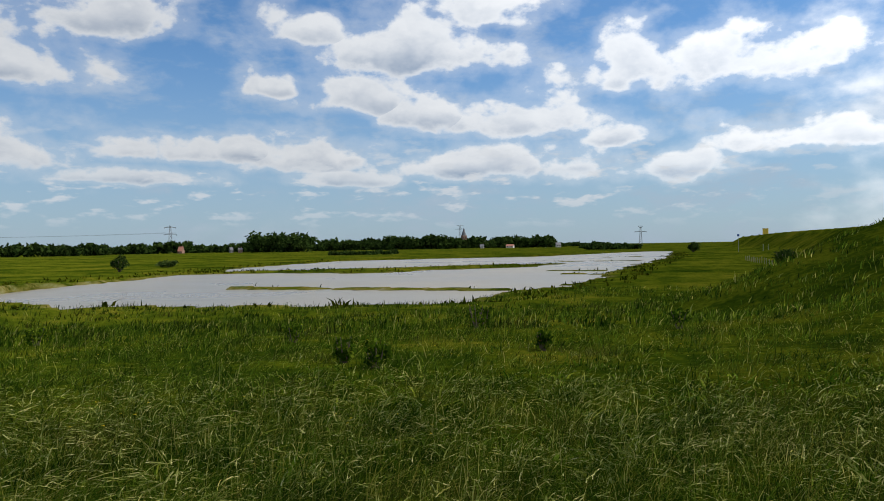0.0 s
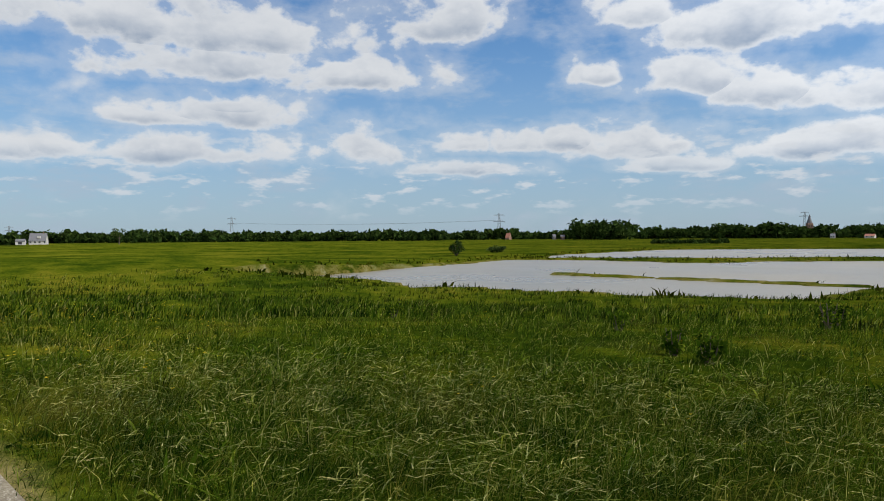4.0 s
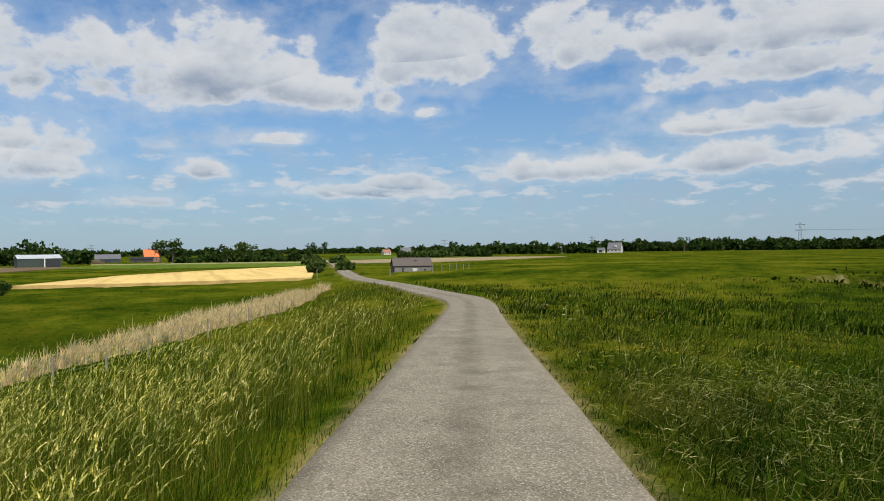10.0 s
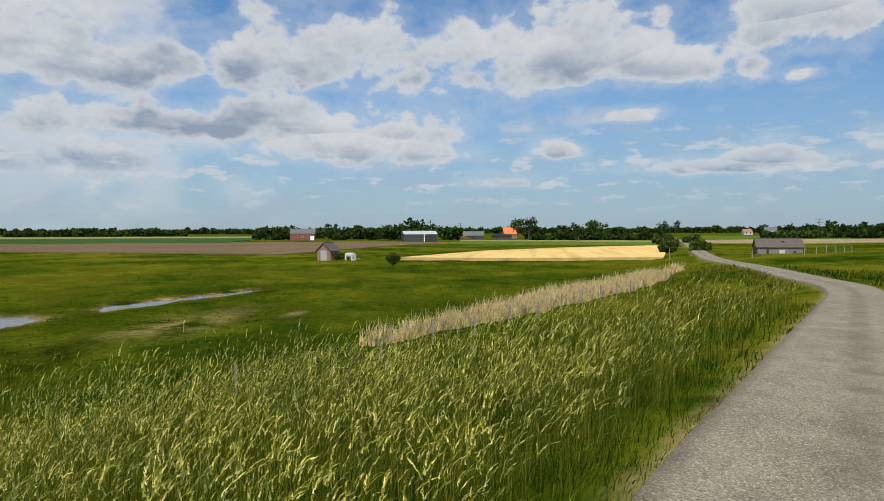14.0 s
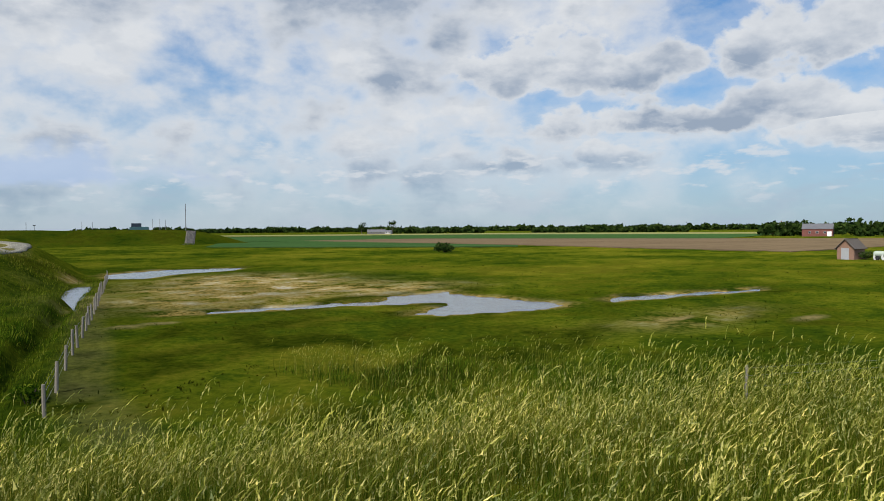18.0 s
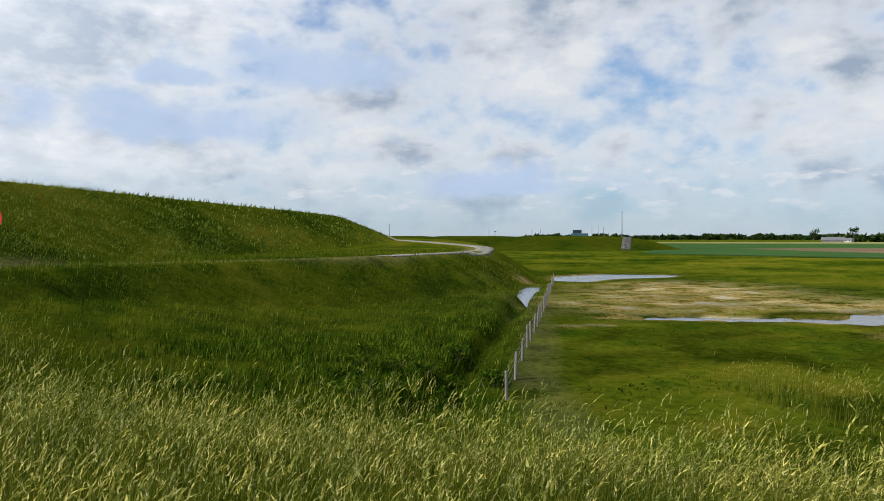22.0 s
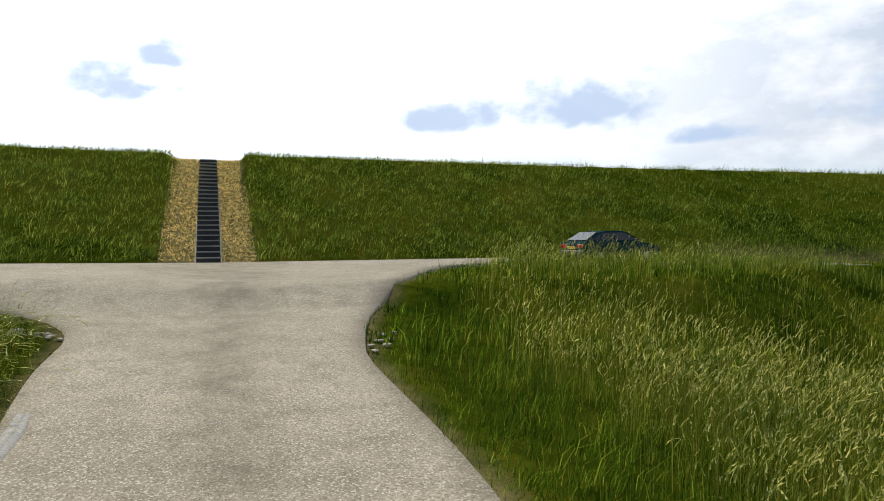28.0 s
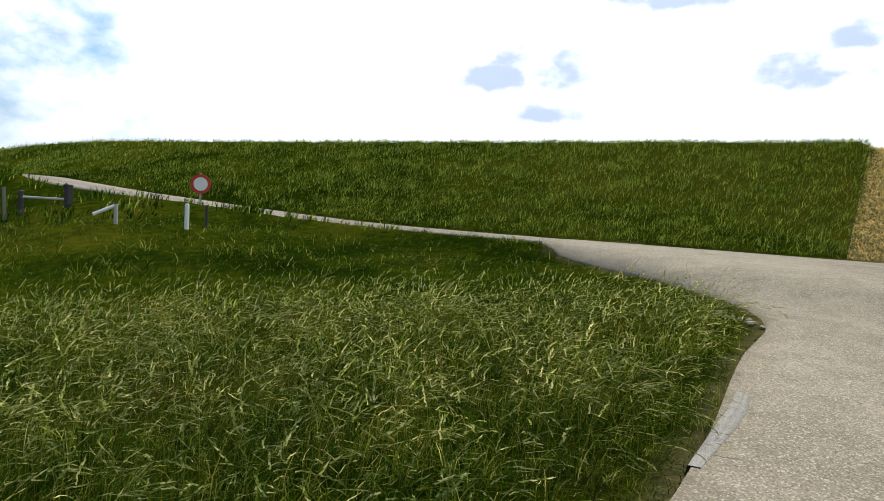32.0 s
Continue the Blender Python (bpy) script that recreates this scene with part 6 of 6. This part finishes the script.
# church
pc = at(-1.82, 1150)
ch = thing("church", pose(pc.x, pc.y, height(pc.x, pc.y), 0, 0, 20), "dark brick village church with a pointed spire", "church")
part("tower", box(8, 8, 21, (0, 0, 10.5), 0.3), BRICK, ch)
bm = bmesh.new()
bmesh.ops.create_cone(bm, cap_ends=True, segments=8, radius1=4.4, radius2=0.15, depth=13, matrix=Matrix.Translation((0, 0, 27.4)))
part("spire", bm, GREYROOF, ch, "slate-grey pointed spire")
part("nave", prism([(-5, 0), (5, 0), (5, 7), (0, 13), (-5, 7)], 22, m=Matrix.Translation((0, 14, 0))), BRICK, ch)
for s in (-1, 1):
    part("belfry_window", box(1.4, 0.3, 3.2, (s * 1.8, -4.05, 17), 0.05), BLACK, ch)

# ---- pylons, masts, wires ----
STEEL = coat("pylon_steel", (0.22, 0.235, 0.25), 0.6, 0.3, 4, 0.2)


def pylon(az, d, top, arms, turn, label, thick=0.32, vee=False):
    p = at(az, d)
    z0 = height(p.x, p.y)
    H = top - z0
    ob = thing("pylon", pose(p.x, p.y, z0, 0, 0, az + turn), label, "pylon", "power line pylons")
    foot_w, waist = H * 0.085, H * 0.02
    for sx in (-1, 1):
        for sy in (-1, 1):
            part("leg", rod((sx * foot_w, sy * foot_w, -0.5), (sx * waist, sy * waist, H * 0.97), thick, thick * 0.7, 5), STEEL, ob)
    for i in range(9):
        f0, f1 = i / 9, (i + 1) / 9
        w0, w1 = foot_w + (waist - foot_w) * f0, foot_w + (waist - foot_w) * f1
        s = 1 if i % 2 else -1
        bm = rod((-s * w0, -w0, f0 * H * 0.95), (s * w1, -w1, f1 * H * 0.95), thick * 0.5, seg=4)
        rod((s * w0, w0, f0 * H * 0.95), (-s * w1, w1, f1 * H * 0.95), thick * 0.5, seg=4, bm=bm)
        part("brace", bm, STEEL, ob)
    for f, half in arms:
        bm = rod((-half, 0, f * H), (half, 0, f * H), thick * 0.8, seg=5)
        for s in (-1, 1):
            rod((s * half, 0, f * H), (s * waist, 0, f * H + H * 0.035), thick * 0.5, seg=4, bm=bm)
            rod((s * half * 0.95, 0, f * H), (s * half * 0.95, 0, f * H - 2.2), thick * 0.5, seg=4, bm=bm)
        part("cross_arm", bm, STEEL, ob)
    if vee:
        bm = rod((0, 0, H * 0.86), (-H * 0.12, 0, H), thick * 0.7, seg=4)
        rod((0, 0, H * 0.86), (H * 0.12, 0, H), thick * 0.7, seg=4, bm=bm)
        rod((-H * 0.12, 0, H), (H * 0.12, 0, H), thick * 0.6, seg=4, bm=bm)
        part("top_frame", bm, STEEL, ob)
    return ob


def eltop(el, d):
    return 1.7 + d * math.tan(radians(el))


pylon(21.35, 1150, eltop(1.96, 1150), ((0.90, 8.5), (0.66, 9.5)), 0, "tall grey lattice power pylon with two cross arms", 0.42)
pylon(-15.98, 1500, eltop(1.30, 1500), ((0.70, 12),), 0, "grey lattice pylon with a wide forked head", 0.5, True)
pylon(-1.52, 1900, eltop(1.70, 1900), ((0.80, 13), (0.95, 9)), 0, "pale distant lattice pylon behind a church", 0.5)
pylon(42.9, 1600, eltop(1.75, 1600), ((0.88, 9), (0.66, 10)), 0, "distant lattice pylon over a tree line", 0.45)
pylon(58.0, 2000, eltop(0.98, 2000), ((0.88, 9), (0.66, 10)), 0, "faint lattice pylon on the horizon", 0.5)
pylon(70.0, 2300, eltop(0.9, 2300), ((0.88, 10), (0.66, 11)), 0, "faint distant lattice power pylon", 0.5)
pylon(97.0, 2300, eltop(0.75, 2300), ((0.88, 10), (0.66, 11)), 0, "faint pylon behind a farm", 0.5)
wire = bmesh.new()
pa, pb_ = at(21.35, 1150), at(42.9, 1600)
for off, zz in ((-9, 28.5), (9, 28.5)):
    prev = None
    for i in range(25):
        f = i / 24
        q = pa.lerp(pb_, f) + Vector((off * 0.7, off * 0.7, 0))
        q.z = zz + 6 * f - 60 * f * (1 - f) * 0.32
        if prev is not None:
            rod(prev, q, 0.10, seg=4, bm=wire)
        prev = q.copy()
pw = part("power_line", wire, STEEL)
tagged(pw, "slack dark power cables between two pylons", "power line")


def mast(name, az, d, top, r, label, base=None, head=None):
    p = at(az, d)
    z0 = height(p.x, p.y) if base is None else base
    ob = thing(name, pose(p.x, p.y, z0), label, "mast")
    part("pole", rod((0, 0, -0.5), (0, 0, top - z0), r, r * 0.6, 7), STEEL, ob)
    part("foot_plate", box(r * 4, r * 4, 0.3, (0, 0, 0.1), 0.03), CONC, ob)
    if head:
        part("head", box(head, r * 2.5, r * 3, (0, 0, top - z0), 0.02), STEEL, ob)
    return ob


mast("radio_mast", 158.45, 600, eltop(2.11, 600), 0.42, "tall thin radio mast beyond the far dike")
mast("lamp_mast", 177.3, 330, eltop(1.1, 330), 0.16, "thin pole standing behind the dike")
for az, top, hd in ((169.1, 0.72, 0), (168.6, 0.5, 1.4), (165.6, 0.75, 0), (164.9, 0.72, 0), (160.8, 0.95, 0), (160.3, 0.98, 0), (159.9, 0.9, 0)):
    mast("lamp_mast", az, 420, eltop(top, 420), 0.16, "thin lamp mast on the horizon behind a dike", head=hd or None)
# industrial block on the horizon
TEAL = coat("teal_cladding", (0.04, 0.11, 0.12), 0.6, 0, 2, 0.15)
NAVY = coat("navy_cladding", (0.012, 0.025, 0.045), 0.6, 0, 2, 0.15)
pi_ = at(161.75, 900)
fac = thing("factory", pose(pi_.x, pi_.y, height(pi_.x, pi_.y), 0, 0, 161), "teal and dark blue factory block on the horizon", "factory")
part("hall", box(21, 14, 10.5, (0, 0, 5.2), 0.2), TEAL, fac)
part("tower", box(11, 10, 4.4, (-3.2, 0, 12.6), 0.2), NAVY, fac)
for i in range(5):
    part("window", box(2.4, 0.2, 1.2, (-8 + i * 4, -7.1, 6.5), 0.0), PANE, fac)
# yellow board and small sign on the dike
py = at(-24.97, 300)
zy = height(py.x, py.y)
yb = thing("yellow_board", pose(py.x, py.y, zy, 0, 0, -25), "yellow information board on the dike", "sign")
part("board", box(2.1, 0.12, 2.3, (0, 0, eltop(0.68, 300) - zy), 0.02), coat("board_yellow", (0.70, 0.48, 0.04), 0.5), yb)
for s in (-1, 1):
    part("leg", box(0.12, 0.12, 3.0, (s * 0.9, 0.1, 0.9), 0.01), ZINC, yb)
pz = at(-23.1, 320)
zs_ = height(pz.x, pz.y)
bs = thing("blue_sign", pose(pz.x, pz.y, zs_, 0, 0, -23), "small blue sign on a pole", "sign")
part("plate", box(0.9, 0.06, 0.9, (0, 0, eltop(0.42, 320) - zs_), 0.02), coat("sign_blue", (0.03, 0.09, 0.30), 0.5), bs)
part("post", rod((0, 0.06, -0.3), (0, 0.06, eltop(0.42, 320) - zs_), 0.06, seg=6), ZINC, bs)
# crumbled stones where the road's edge has broken away
RUBBLE = coat("rubble_stone", (0.30, 0.26, 0.20), 0.9, 0, 18, 0.5, relief=0.5)


def broken_edge(x, y, turn, n, length, label, seed):
    rng = random.Random(seed)
    ob = thing("broken_road_edge", pose(x, y, height(x, y), 0, 0, turn), label, "rubble", "broken road edges")
    for i in range(n):
        bm = bmesh.new()
        bmesh.ops.create_icosphere(bm, subdivisions=1, radius=1.0)
        sx, sy, sz = rng.uniform(0.05, 0.13), rng.uniform(0.04, 0.09), rng.uniform(0.025, 0.05)
        for v in bm.verts:
            k = rng.uniform(0.75, 1.15)
            v.co = Vector((v.co.x * sx * k, v.co.y * sy * k, v.co.z * sz * k))
        u, w = (i + rng.uniform(0.2, 0.8)) / n * length - length / 2, rng.uniform(-0.10, 0.10)
        c, q = math.cos(radians(turn)), math.sin(radians(turn))
        dz_ = height(x + u * c - w * q, y + u * q + w * c) - height(x, y)
        part("stone", bm, RUBBLE, ob, m=pose(u, w, dz_ + 0.03, 0, 0, rng.uniform(0, 180)))


broken_edge(12.2, -0.58, 25, 10, 1.5, "grey stones and crumbled asphalt at a grassy road corner", 71)
broken_edge(9.3, -4.75, 145, 7, 1.6, "pale loose stones along the worn road edge", 72)
